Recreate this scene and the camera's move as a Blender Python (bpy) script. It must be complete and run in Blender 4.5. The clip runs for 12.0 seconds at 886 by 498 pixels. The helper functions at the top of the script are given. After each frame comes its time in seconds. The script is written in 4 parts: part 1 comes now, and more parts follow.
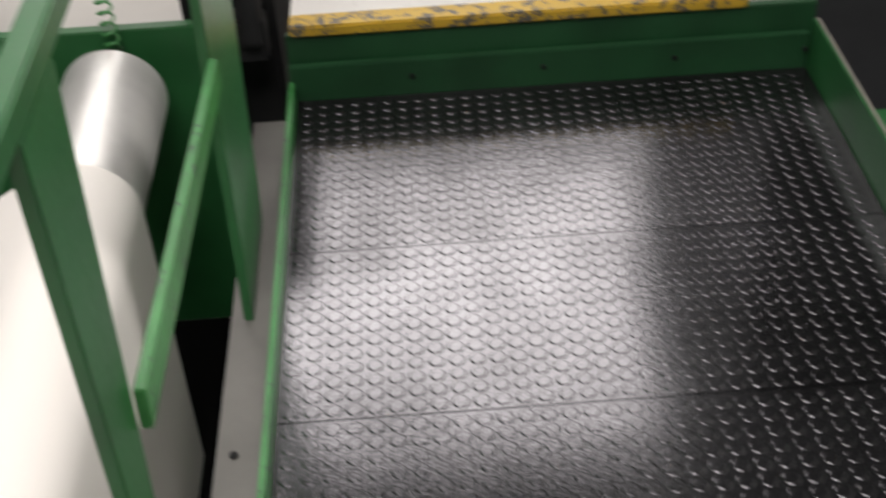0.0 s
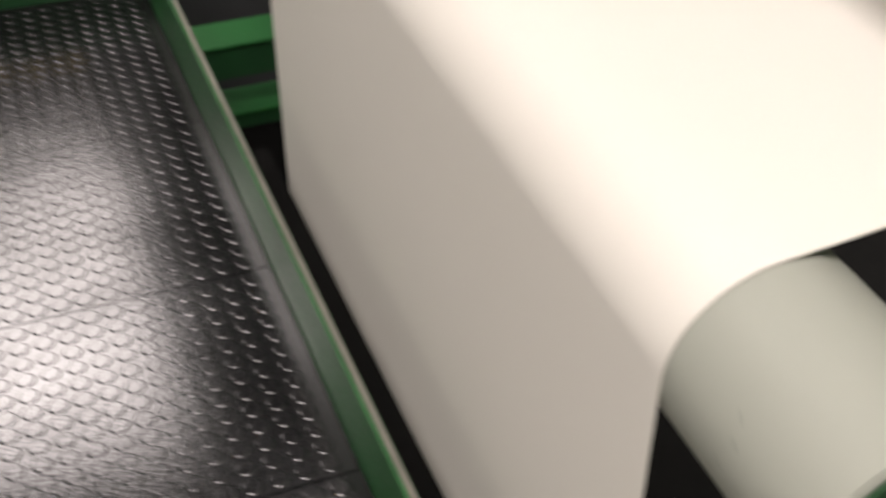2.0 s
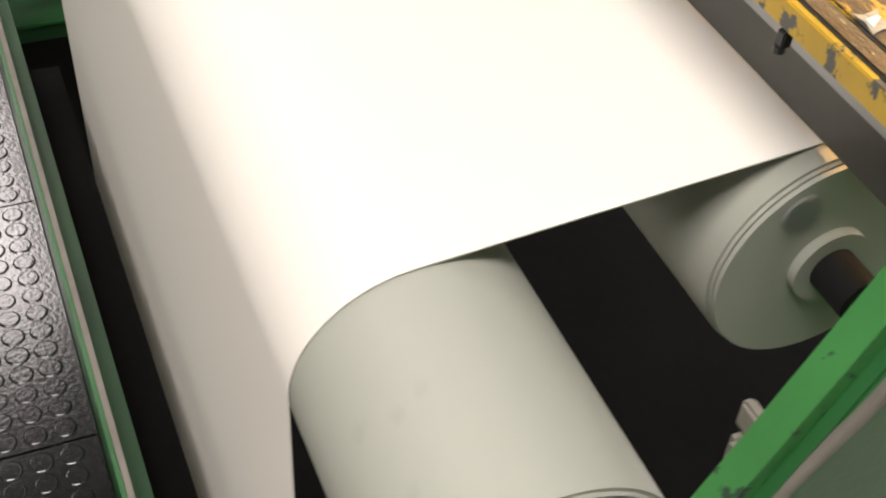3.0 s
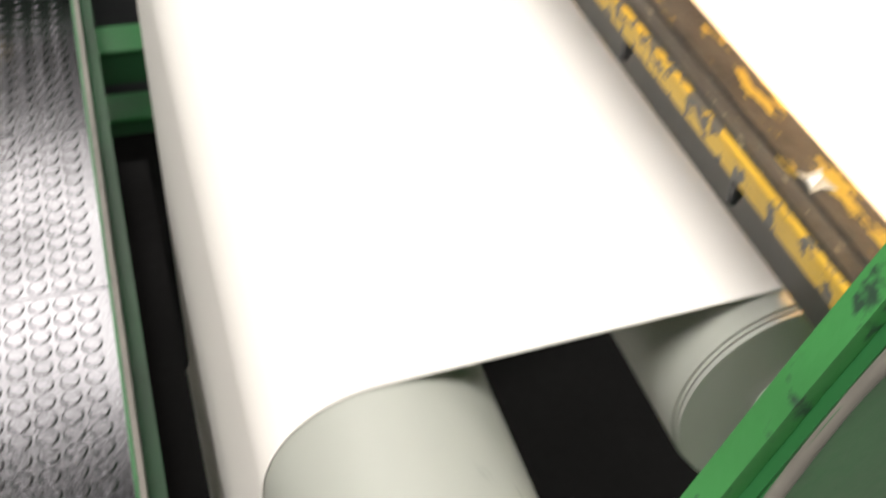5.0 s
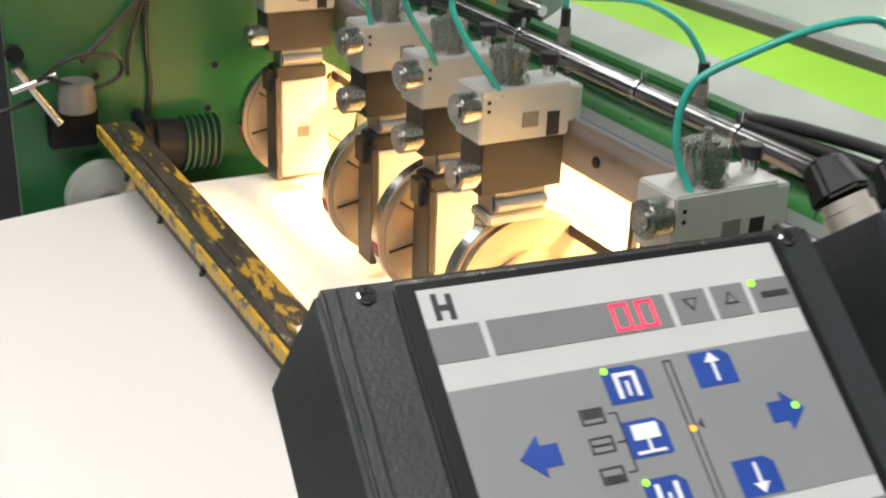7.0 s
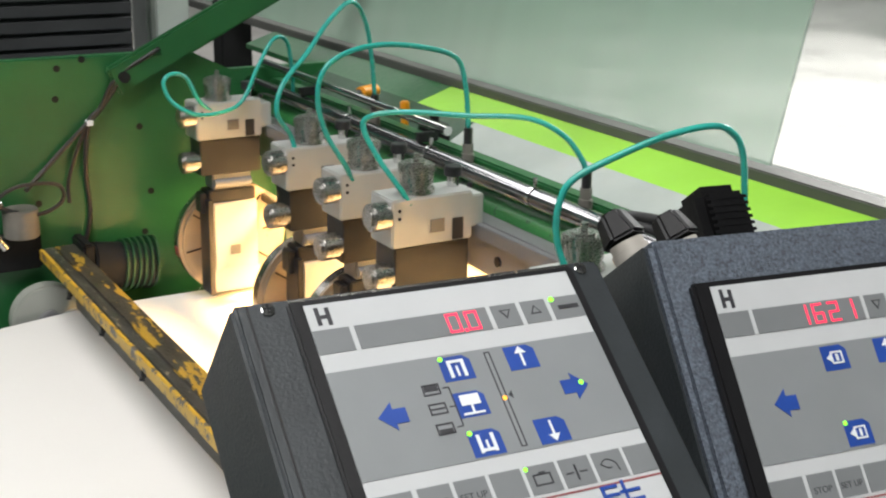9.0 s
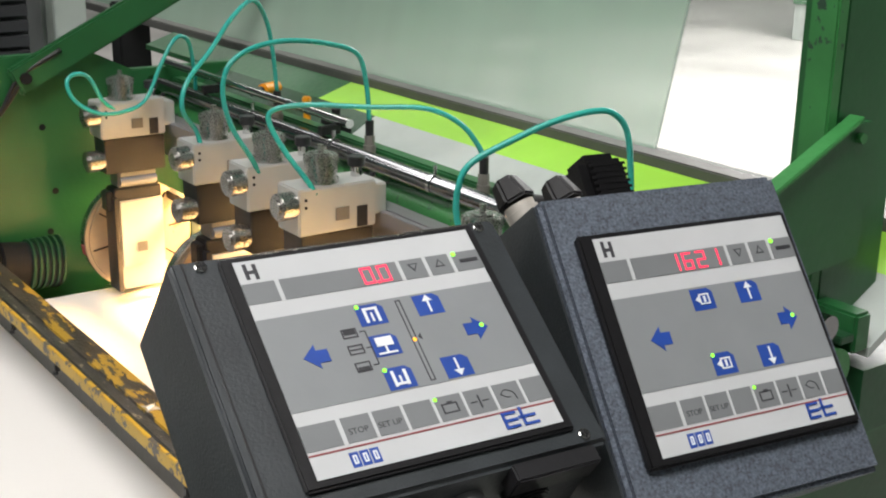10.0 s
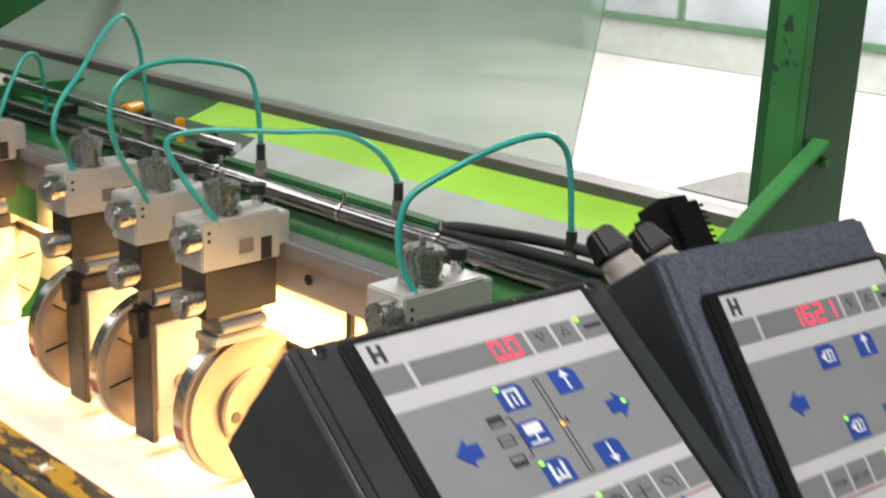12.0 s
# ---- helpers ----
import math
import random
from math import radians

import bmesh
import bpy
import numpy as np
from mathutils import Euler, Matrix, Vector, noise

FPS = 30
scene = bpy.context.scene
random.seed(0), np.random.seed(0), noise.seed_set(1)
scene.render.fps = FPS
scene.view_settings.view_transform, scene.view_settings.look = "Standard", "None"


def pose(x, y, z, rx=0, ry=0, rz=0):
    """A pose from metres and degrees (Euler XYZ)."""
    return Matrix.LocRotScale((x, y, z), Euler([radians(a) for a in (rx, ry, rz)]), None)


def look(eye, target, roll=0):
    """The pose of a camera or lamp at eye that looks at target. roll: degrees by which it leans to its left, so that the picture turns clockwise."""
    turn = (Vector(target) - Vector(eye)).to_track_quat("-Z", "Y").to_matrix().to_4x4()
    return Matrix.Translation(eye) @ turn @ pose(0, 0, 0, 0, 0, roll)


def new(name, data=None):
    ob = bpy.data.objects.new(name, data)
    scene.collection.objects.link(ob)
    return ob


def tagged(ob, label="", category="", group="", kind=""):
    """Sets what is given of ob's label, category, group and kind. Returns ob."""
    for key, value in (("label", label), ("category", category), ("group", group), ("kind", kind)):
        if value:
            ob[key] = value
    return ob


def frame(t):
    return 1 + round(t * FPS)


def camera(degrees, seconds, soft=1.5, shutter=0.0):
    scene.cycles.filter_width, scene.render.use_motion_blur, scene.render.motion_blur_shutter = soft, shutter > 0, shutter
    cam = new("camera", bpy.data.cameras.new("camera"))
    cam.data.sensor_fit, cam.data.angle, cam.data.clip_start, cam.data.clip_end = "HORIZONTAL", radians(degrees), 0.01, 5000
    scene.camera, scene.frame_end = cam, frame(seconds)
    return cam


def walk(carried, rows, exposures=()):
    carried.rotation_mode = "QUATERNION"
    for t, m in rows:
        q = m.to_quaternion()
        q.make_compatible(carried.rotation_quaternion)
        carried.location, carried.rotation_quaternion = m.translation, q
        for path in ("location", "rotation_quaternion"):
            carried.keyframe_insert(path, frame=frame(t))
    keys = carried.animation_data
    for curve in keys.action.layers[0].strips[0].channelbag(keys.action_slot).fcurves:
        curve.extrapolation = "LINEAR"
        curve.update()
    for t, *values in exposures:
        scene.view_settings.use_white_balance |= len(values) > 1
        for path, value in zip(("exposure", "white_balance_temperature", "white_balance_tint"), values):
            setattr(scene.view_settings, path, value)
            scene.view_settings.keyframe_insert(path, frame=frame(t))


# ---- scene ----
cam = camera(38.93, 12.0, soft=2.0, shutter=0.5)
PATH = [
    (0, look((-0.9426, -0.1932, 1.5840), (-0.9292, 0.5834, 0.9541), -3.39)),
    (0.5, look((-0.8591, -0.2557, 1.5349), (-0.7530, 0.5031, 0.8923), -1.84)),
    (1, look((-0.7052, -0.2433, 1.4202), (-0.5176, 0.5191, 0.8009), -0.60)),
    (1.5, look((-0.5358, -0.2589, 1.3856), (-0.2965, 0.4979, 0.7773), 0.72)),
    (2, look((-0.4062, -0.2478, 1.3527), (-0.1101, 0.4684, 0.7208), 1.12)),
    (2.5, look((-0.2491, -0.1845, 1.3168), (0.0909, 0.4594, 0.6313), 5.13)),
    (4.5, look((-0.0642, -0.2463, 1.3268), (0.1395, 0.4422, 0.6309), 4.37)),
    (5, look((-0.0644, -0.2553, 1.3824), (0.1765, 0.4719, 0.7396), 3.20)),
    (5.5, look((-0.0792, -0.2758, 1.4548), (0.2739, 0.4585, 0.8750), 2.01)),
    (6, look((-0.1071, -0.3215, 1.4971), (0.3285, 0.4271, 0.9972), 2.37)),
    (6.5, look((-0.0911, -0.4021, 1.5329), (0.3497, 0.3793, 1.0911), 2.28)),
    (8.3, look((-0.0996, -0.5983, 1.5613), (0.3421, 0.2383, 1.2372), 1.71)),
    (8.5, look((-0.1062, -0.6107, 1.5623), (0.3460, 0.2226, 1.2443), 1.48)),
    (9, look((-0.1431, -0.6274, 1.5707), (0.3507, 0.1889, 1.2711), 1.15)),
    (9.5, look((-0.1802, -0.6576, 1.5701), (0.3570, 0.1328, 1.2757), 1.00)),
    (10, look((-0.1854, -0.6858, 1.5718), (0.3744, 0.0877, 1.2747), 0.98)),
    (10.5, look((-0.1948, -0.6834, 1.5702), (0.3708, 0.0841, 1.2683), 1.30)),
    (11, look((-0.2164, -0.6631, 1.5695), (0.3744, 0.0853, 1.2681), 1.36)),
    (11.5, look((-0.2397, -0.6114, 1.5614), (0.3972, 0.1006, 1.2659), 1.54)),
    (12, look((-0.2482, -0.5197, 1.5685), (0.4395, 0.1476, 1.2827), 2.26)),
]
EXPO = [(0, -0.35, 6700, 15), (1.0, -0.22, 7000, 17), (2.5, -0.12, 7150, 16), (4.5, 0.25, 6700, 12), (5.5, 0.12, 6800, 14), (6.5, -0.20, 6700, 13), (8.3, -0.19, 6350, 10), (12, -0.24, 6600, 15)]
walk(cam, PATH, EXPO)

# ---------------------------------------------------------------- world and light
world = bpy.data.worlds.new("world")
scene.world = world
world.use_nodes = True
wn = world.node_tree.nodes
sky = wn.new("ShaderNodeTexSky")
sky.sky_type, sky.sun_disc = "NISHITA", False
sky.sun_elevation, sky.sun_rotation = radians(40), radians(60)
world.node_tree.links.new(sky.outputs[0], wn["Background"].inputs[0])
wn["Background"].inputs[1].default_value = 0.1


def area_lamp(name, size_x, size_y, m, power, color):
    data = bpy.data.lights.new(name, "AREA")
    data.shape, data.size, data.size_y, data.energy, data.color = "RECTANGLE", size_x, size_y, power, color
    ob = new(name, data)
    ob.matrix_basis = m
    return ob


DAY = (1.0, 0.98, 0.95)
# hall daylight from unseen sources, mostly added: three roof lights, one window
area_lamp("unseen_roof_daylight", 5.7, 3.2, pose(-0.75, 7.5, 5.40), 400, DAY)
area_lamp("unseen_roof_daylight", 3.6, 2.2, pose(-1.5, -0.9, 5.40), 300, DAY)
area_lamp("unseen_roof_daylight", 4.6, 4.6, pose(9.6, 4.4, 5.40), 2300, DAY)
area_lamp("window_daylight", 5.0, 3.2, look((21.85, 2.6, 2.2), (0, 2.4, 0.8)), 500, DAY)
# the warm working lamp over the web, under the knife beam
strip = area_lamp("strip_lamp_light", 1.15, 0.03, look((0.765, 0.86, 1.035), (0.66, 0.86, 0.80)), 42, (1.0, 0.55, 0.19))
strip.data.spread = radians(125)


# ---------------------------------------------------------------- materials
def mat(name, color, rough=0.5, metal=0.0, vary=0.15, scale=6.0, bump=0.1, fine=80.0, wear=None, wear_at=0.62, wear_scale=9.0, coat=0.0, stretch=(1, 1, 1), spec=0.5):
    m = bpy.data.materials.new(name)
    m.use_nodes = True
    nt = m.node_tree
    nd, ln = nt.nodes, nt.links.new
    b = nd["Principled BSDF"]
    b.inputs["Roughness"].default_value, b.inputs["Metallic"].default_value = rough, metal
    b.inputs["Coat Weight"].default_value, b.inputs["Specular IOR Level"].default_value = coat, spec
    tc = nd.new("ShaderNodeTexCoord")
    mp = nd.new("ShaderNodeMapping")
    mp.inputs["Scale"].default_value = stretch
    ln(tc.outputs["Object"], mp.inputs[0])
    n1 = nd.new("ShaderNodeTexNoise")
    n1.inputs["Scale"].default_value, n1.inputs["Detail"].default_value = scale, 5
    n2 = nd.new("ShaderNodeTexNoise")
    n2.inputs["Scale"].default_value, n2.inputs["Detail"].default_value = fine, 4
    ln(mp.outputs[0], n1.inputs[0]), ln(mp.outputs[0], n2.inputs[0])
    r = nd.new("ShaderNodeValToRGB")
    lo = tuple(max(0.0, c * (1 - vary)) for c in color) + (1,)
    hi = tuple(min(1.0, c * (1 + vary)) for c in color) + (1,)
    r.color_ramp.elements[0].position, r.color_ramp.elements[1].position = 0.3, 0.7
    r.color_ramp.elements[0].color, r.color_ramp.elements[1].color = lo, hi
    ln(n1.outputs[0], r.inputs[0])
    col = r.outputs[0]
    if wear:
        n3 = nd.new("ShaderNodeTexNoise")
        n3.inputs["Scale"].default_value, n3.inputs["Detail"].default_value, n3.inputs["Roughness"].default_value = wear_scale, 8, 0.65
        ln(mp.outputs[0], n3.inputs[0])
        r3 = nd.new("ShaderNodeValToRGB")
        r3.color_ramp.elements[0].position, r3.color_ramp.elements[1].position = wear_at, wear_at + 0.03
        r3.color_ramp.elements[0].color, r3.color_ramp.elements[1].color = (0, 0, 0, 1), (1, 1, 1, 1)
        ln(n3.outputs[0], r3.inputs[0])
        mx = nd.new("ShaderNodeMix")
        mx.data_type = "RGBA"
        ln(r3.outputs[0], mx.inputs[0]), ln(col, mx.inputs[6])
        mx.inputs[7].default_value = (*wear, 1)
        col = mx.outputs[2]
    ln(col, b.inputs["Base Color"])
    rr = nd.new("ShaderNodeMapRange")
    rr.inputs[3].default_value, rr.inputs[4].default_value = max(0.02, rough - 0.08), min(1.0, rough + 0.08)
    ln(n2.outputs[0], rr.inputs[0]), ln(rr.outputs[0], b.inputs["Roughness"])
    if bump:
        bp = nd.new("ShaderNodeBump")
        bp.inputs["Strength"].default_value, bp.inputs["Distance"].default_value = bump, 0.002
        ln(n2.outputs[0], bp.inputs["Height"]), ln(bp.outputs[0], b.inputs["Normal"])
    return m


def glow(name, color, strength):
    m = bpy.data.materials.new(name)
    m.use_nodes = True
    b = m.node_tree.nodes["Principled BSDF"]
    b.inputs["Base Color"].default_value = (*color, 1)
    b.inputs["Emission Color"].default_value = (*color, 1)
    b.inputs["Emission Strength"].default_value = strength
    return m


def clear(name, color, rough, alpha):
    m = bpy.data.materials.new(name)
    m.use_nodes = True
    b = m.node_tree.nodes["Principled BSDF"]
    b.inputs["Base Color"].default_value = (*color, 1)
    b.inputs["Roughness"].default_value = rough
    b.inputs["IOR"].default_value = 1.45
    b.inputs["Alpha"].default_value = alpha
    return m


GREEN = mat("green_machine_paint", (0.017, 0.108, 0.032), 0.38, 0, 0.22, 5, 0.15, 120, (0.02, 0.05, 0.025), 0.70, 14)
# for truly dark green parts, and for green faces with their shade painted in
GREEN_DARK = mat("dark_and_shaded_green", (0.010, 0.056, 0.020), 0.45, 0, 0.25, 6, 0.15, 120)
GREEN_LIGHT = mat("worn_light_green_paint", (0.035, 0.19, 0.05), 0.4, 0, 0.25, 10, 0.25, 150, (0.02, 0.05, 0.03), 0.59, 40)
# lime tone: bright light on green paint, put into the colour
LIME = mat("brightly_lit_green", (0.30, 0.62, 0.05), 0.45, 0, 0.12, 4, 0.05, 90)
PALE = mat("pale_grey_sheet", (0.40, 0.44, 0.41), 0.5, 0, 0.12, 7, 0.05, 90)
TREAD = mat("studded_tread_plate", (0.080, 0.080, 0.085), 0.135, 0.9, 0.35, 3.5, 0.12, 160, (0.06, 0.055, 0.05), 0.68, 3.5)
PAPER = mat("white_paper_web", (0.80, 0.775, 0.735), 0.75, 0, 0.012, 1.5, 0.03, 400)
ROLLER = mat("pale_rubber_roller", (0.36, 0.375, 0.335), 0.45, 0, 0.07, 5, 0.06, 200, (0.27, 0.28, 0.25), 0.68, 12, stretch=(1, 0.25, 1))
STEEL = mat("polished_steel", (0.55, 0.54, 0.52), 0.25, 1, 0.12, 9, 0.05, 200)
CHROME = mat("chrome", (0.7, 0.7, 0.7), 0.12, 1, 0.06, 9, 0.02, 200)
ALU = mat("matt_aluminium", (0.60, 0.60, 0.58), 0.42, 0.55, 0.08, 12, 0.06, 260)
BEAM = mat("grey_anodised_beam", (0.34, 0.34, 0.35), 0.42, 0.6, 0.10, 8, 0.06, 220, stretch=(1, 0.1, 1))
BLACK = mat("black_anodised", (0.022, 0.022, 0.024), 0.38, 0.2, 0.25, 12, 0.1, 200)
# near-black iron, with shade put into its colour
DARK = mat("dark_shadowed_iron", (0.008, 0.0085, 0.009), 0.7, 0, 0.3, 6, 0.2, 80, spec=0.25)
BOXPAINT = mat("black_textured_enamel", (0.026, 0.031, 0.034), 0.42, 0, 0.2, 30, 0.18, 650, spec=0.5)
HAMMER = mat("blue_grey_hammertone", (0.105, 0.125, 0.155), 0.36, 0.35, 0.55, 700, 0.6, 1100)
BEZEL = mat("black_plastic", (0.008, 0.008, 0.009), 0.4, 0, 0.15, 30, 0.08, 300, spec=0.4)
LOUVRE = mat("dark_grey_louvre", (0.035, 0.036, 0.04), 0.6, 0, 0.15, 8, 0.1, 100)
RUBBER = mat("black_rubber", (0.006, 0.006, 0.0065), 0.45, 0, 0.2, 30, 0.1, 300, spec=0.18)
MEMB_WHITE = mat("light_grey_foil", (0.50, 0.515, 0.52), 0.4, 0, 0.03, 30, 0.02, 300)
MEMB_GREY = mat("mid_grey_foil", (0.225, 0.237, 0.245), 0.4, 0, 0.04, 30, 0.02, 300)
MEMB_KEY = mat("key_grey_foil", (0.18, 0.19, 0.195), 0.4, 0, 0.05, 30, 0.02, 300)
BLUE = mat("blue_print", (0.018, 0.062, 0.30), 0.4, 0, 0.1, 60, 0.02, 300)
WHITE = mat("white_print", (0.75, 0.78, 0.8), 0.45, 0, 0.04, 60, 0, 300)
INK = mat("black_ink", (0.03, 0.03, 0.035), 0.55, 0, 0.2, 60, 0, 300)
MAROON = mat("dark_red_print", (0.25, 0.05, 0.05), 0.5, 0, 0.1, 60, 0, 300)
LED_RED = glow("red_led", (1.0, 0.03, 0.09), 1.25)
LED_GREEN = glow("green_led", (0.30, 1.0, 0.05), 1.1)
LED_AMBER = glow("amber_led", (1.0, 0.42, 0.04), 1.2)
TUBE = glow("warm_lamp_tube", (1.0, 0.66, 0.28), 9.0)
YELLOW = mat("yellow_safety_paint", (0.52, 0.33, 0.03), 0.45, 0, 0.12, 12, 0.15, 150, (0.09, 0.085, 0.075), 0.535, 45)
PEELED = mat("peeling_yellow_paint", (0.06, 0.055, 0.048), 0.40, 0.4, 0.45, 40, 0.4, 220, (0.48, 0.32, 0.045), 0.548, 26, stretch=(1.5, 0.42, 1))
SCRATCHED = mat("scratched_dark_steel", (0.075, 0.075, 0.072), 0.36, 0.5, 0.4, 30, 0.35, 240, (0.36, 0.33, 0.24), 0.60, 60, stretch=(2.2, 0.6, 1))
FARPANE = mat("pale_blue_pane", (0.34, 0.38, 0.42), 0.15, 0, 0.3, 1.2, 0.0, 60)
TORN = mat("torn_grubby_paper", (0.42, 0.40, 0.33), 0.7, 0, 0.3, 90, 0.5, 300)
HOSE = mat("teal_air_hose", (0.03, 0.36, 0.30), 0.25, 0, 0.1, 20, 0.02, 100)
CABLE = mat("black_cable", (0.015, 0.015, 0.016), 0.45, 0, 0.1, 30, 0.05, 200)
GREYCABLE = mat("grey_cable", (0.16, 0.15, 0.13), 0.5, 0, 0.15, 30, 0.05, 200)
PURPLE = mat("mauve_cable", (0.20, 0.07, 0.10), 0.5, 0, 0.15, 30, 0.05, 200)
BEIGE = mat("beige_gland", (0.46, 0.43, 0.38), 0.45, 0.2, 0.1, 40, 0.05, 300)
AMBER = mat("amber_plastic", (0.75, 0.30, 0.01), 0.3, 0, 0.1, 40, 0.02, 300)
GUNMETAL = mat("dark_polished_rod", (0.30, 0.30, 0.31), 0.17, 1, 0.12, 9, 0.03, 200, stretch=(1, 0.1, 1))
KNURL = mat("bright_turned_steel", (0.44, 0.43, 0.41), 0.27, 1, 0.08, 20, 0.12, 700)
BRASS = mat("knife_disc_face", (0.43, 0.36, 0.27), 0.38, 0.6, 0.14, 14, 0.08, 260, (0.30, 0.25, 0.19), 0.62, 22)
CONCRETE = mat("worn_concrete_floor", (0.42, 0.41, 0.385), 0.4, 0, 0.22, 0.9, 0.15, 40, (0.25, 0.24, 0.22), 0.63, 2.2)
# near-black stand-in for deep shade under the machine and in gaps
SHADE_BLACK = mat("black_shade_sheet", (0.003, 0.003, 0.003), 0.9, 0, 0.35, 4, 0.2, 60, spec=0.1)
LANDING = mat("pale_landing_sheet", (0.70, 0.69, 0.66), 0.3, 0, 0.10, 3, 0.1, 60, (0.4, 0.39, 0.37), 0.66, 6)
WALL = mat("grey_hall_wall", (0.16, 0.17, 0.165), 0.8, 0, 0.12, 0.7, 0.2, 20)
CEIL = mat("grey_hall_ceiling", (0.08, 0.083, 0.083), 0.8, 0, 0.1, 0.8, 0.2, 20)
PLEXI = clear("scratched_acrylic", (0.30, 0.43, 0.34), 0.38, 0.38)
# smears and scratches make the acrylic milky in streaks
_nt = PLEXI.node_tree
_tc, _mp, _nz, _mr = (_nt.nodes.new(k) for k in ("ShaderNodeTexCoord", "ShaderNodeMapping", "ShaderNodeTexNoise", "ShaderNodeMapRange"))
_mp.inputs["Scale"].default_value = (1, 5.0, 0.7)
_mp.inputs["Rotation"].default_value = (0.5, 0, 0)
_nz.inputs["Scale"].default_value, _nz.inputs["Detail"].default_value, _nz.inputs["Roughness"].default_value = 1.2, 2, 0.5
_mr.inputs[1].default_value, _mr.inputs[2].default_value, _mr.inputs[3].default_value, _mr.inputs[4].default_value = 0.1, 0.9, 0.44, 0.60
_nt.links.new(_tc.outputs["Object"], _mp.inputs[0]), _nt.links.new(_mp.outputs[0], _nz.inputs[0]), _nt.links.new(_nz.outputs[0], _mr.inputs[0])
_nt.links.new(_mr.outputs[0], _nt.nodes["Principled BSDF"].inputs["Alpha"])
CLEARER = clear("clear_acrylic", (0.55, 0.62, 0.57), 0.2, 0.16)
PANE = glow("bright_diffusing_pane", (1.0, 0.99, 0.96), 3.5)
GUTTER = mat("dull_grey_sheet", (0.13, 0.128, 0.118), 0.5, 0.3, 0.15, 6, 0.1, 90)


# ---------------------------------------------------------------- mesh helpers
def box(x0, x1, y0, y1, z0, z1, bevel=0.0):
    bm = bmesh.new()
    bmesh.ops.create_cube(bm, size=1.0)
    bmesh.ops.transform(bm, matrix=Matrix.Translation(((x0 + x1) / 2, (y0 + y1) / 2, (z0 + z1) / 2)) @ Matrix.Diagonal((x1 - x0, y1 - y0, z1 - z0, 1)), verts=bm.verts)
    if bevel:
        bmesh.ops.bevel(bm, geom=bm.edges[:], offset=bevel, segments=2, affect="EDGES", clamp_overlap=True)
    return bm


def smooth(bm, limit=40):
    for fc in bm.faces:
        fc.smooth = True
    for e in bm.edges:
        if len(e.link_faces) == 2 and e.calc_face_angle(0) > radians(limit):
            e.smooth = False
    return bm


def rod(a, b, r, seg=24, r2=None, bevel=0.0):
    """A round bar from a to b."""
    a, b = Vector(a), Vector(b)
    bm = bmesh.new()
    bmesh.ops.create_cone(bm, cap_ends=True, segments=seg, radius1=r, radius2=r if r2 is None else r2, depth=(b - a).length)
    if bevel:
        bmesh.ops.bevel(bm, geom=[e for e in bm.edges if e.calc_face_angle(0) > 0.9], offset=bevel, segments=2, affect="EDGES")
    bmesh.ops.transform(bm, matrix=Matrix.Translation((a + b) / 2) @ (b - a).to_track_quat("Z", "Y").to_matrix().to_4x4(), verts=bm.verts)
    return smooth(bm)


def join(*bms):
    out = bmesh.new()
    for bm in bms:
        me = bpy.data.meshes.new("tmp")
        bm.to_mesh(me)
        bm.free()
        out.from_mesh(me)
        bpy.data.meshes.remove(me)
    return out


def prism(points, axis, lo, hi, bevel=0.0):
    """A polygon of (a, b) extruded along an axis: x takes (y, z), y takes (x, z), z takes (x, y)."""
    bm = bmesh.new()
    put = {"x": lambda a, b, c: (c, a, b), "y": lambda a, b, c: (a, c, b), "z": lambda a, b, c: (a, b, c)}[axis]
    vs = [bm.verts.new(put(a, b, lo)) for a, b in points]
    fc = bm.faces.new(vs)
    ex = bmesh.ops.extrude_face_region(bm, geom=[fc])
    off = Vector(put(0, 0, hi)) - Vector(put(0, 0, lo))
    bmesh.ops.translate(bm, vec=off, verts=[g for g in ex["geom"] if isinstance(g, bmesh.types.BMVert)])
    bmesh.ops.recalc_face_normals(bm, faces=bm.faces[:])
    if bevel:
        bmesh.ops.bevel(bm, geom=[e for e in bm.edges if e.calc_face_angle(0) > 0.5], offset=bevel, segments=2, affect="EDGES")
    return bm


def spline(points, n=12):
    """A smooth line through points (Catmull-Rom)."""
    p = [Vector(q) for q in points]
    p = [2 * p[0] - p[1]] + p + [2 * p[-1] - p[-2]]
    out = []
    for i in range(1, len(p) - 2):
        for k in range(n):
            t = k / n
            out.append(0.5 * (2 * p[i] + (p[i + 1] - p[i - 1]) * t + (2 * p[i - 1] - 5 * p[i] + 4 * p[i + 1] - p[i + 2]) * t * t + (3 * p[i] - p[i - 1] - 3 * p[i + 1] + p[i + 2]) * t ** 3))
    return out + [p[-2]]


def tube(points, r, seg=8, n=10):
    line = spline(points, n)
    bm = bmesh.new()
    rings, up = [], Vector((0.13, 0.31, 0.94)).normalized()
    for i, q in enumerate(line):
        d = (line[min(i + 1, len(line) - 1)] - line[max(i - 1, 0)]).normalized()
        s = d.cross(up)
        s = s.normalized() if s.length > 1e-4 else Vector((1, 0, 0))
        up = s.cross(d).normalized()
        rings.append([bm.verts.new(q + r * (math.cos(a) * s + math.sin(a) * up)) for a in (2 * math.pi * k / seg for k in range(seg))])
    for a, b in zip(rings, rings[1:]):
        for k in range(seg):
            bm.faces.new((a[k], a[(k + 1) % seg], b[(k + 1) % seg], b[k]))
    bm.faces.new(rings[0][::-1]), bm.faces.new(rings[-1])
    return smooth(bm, 60)


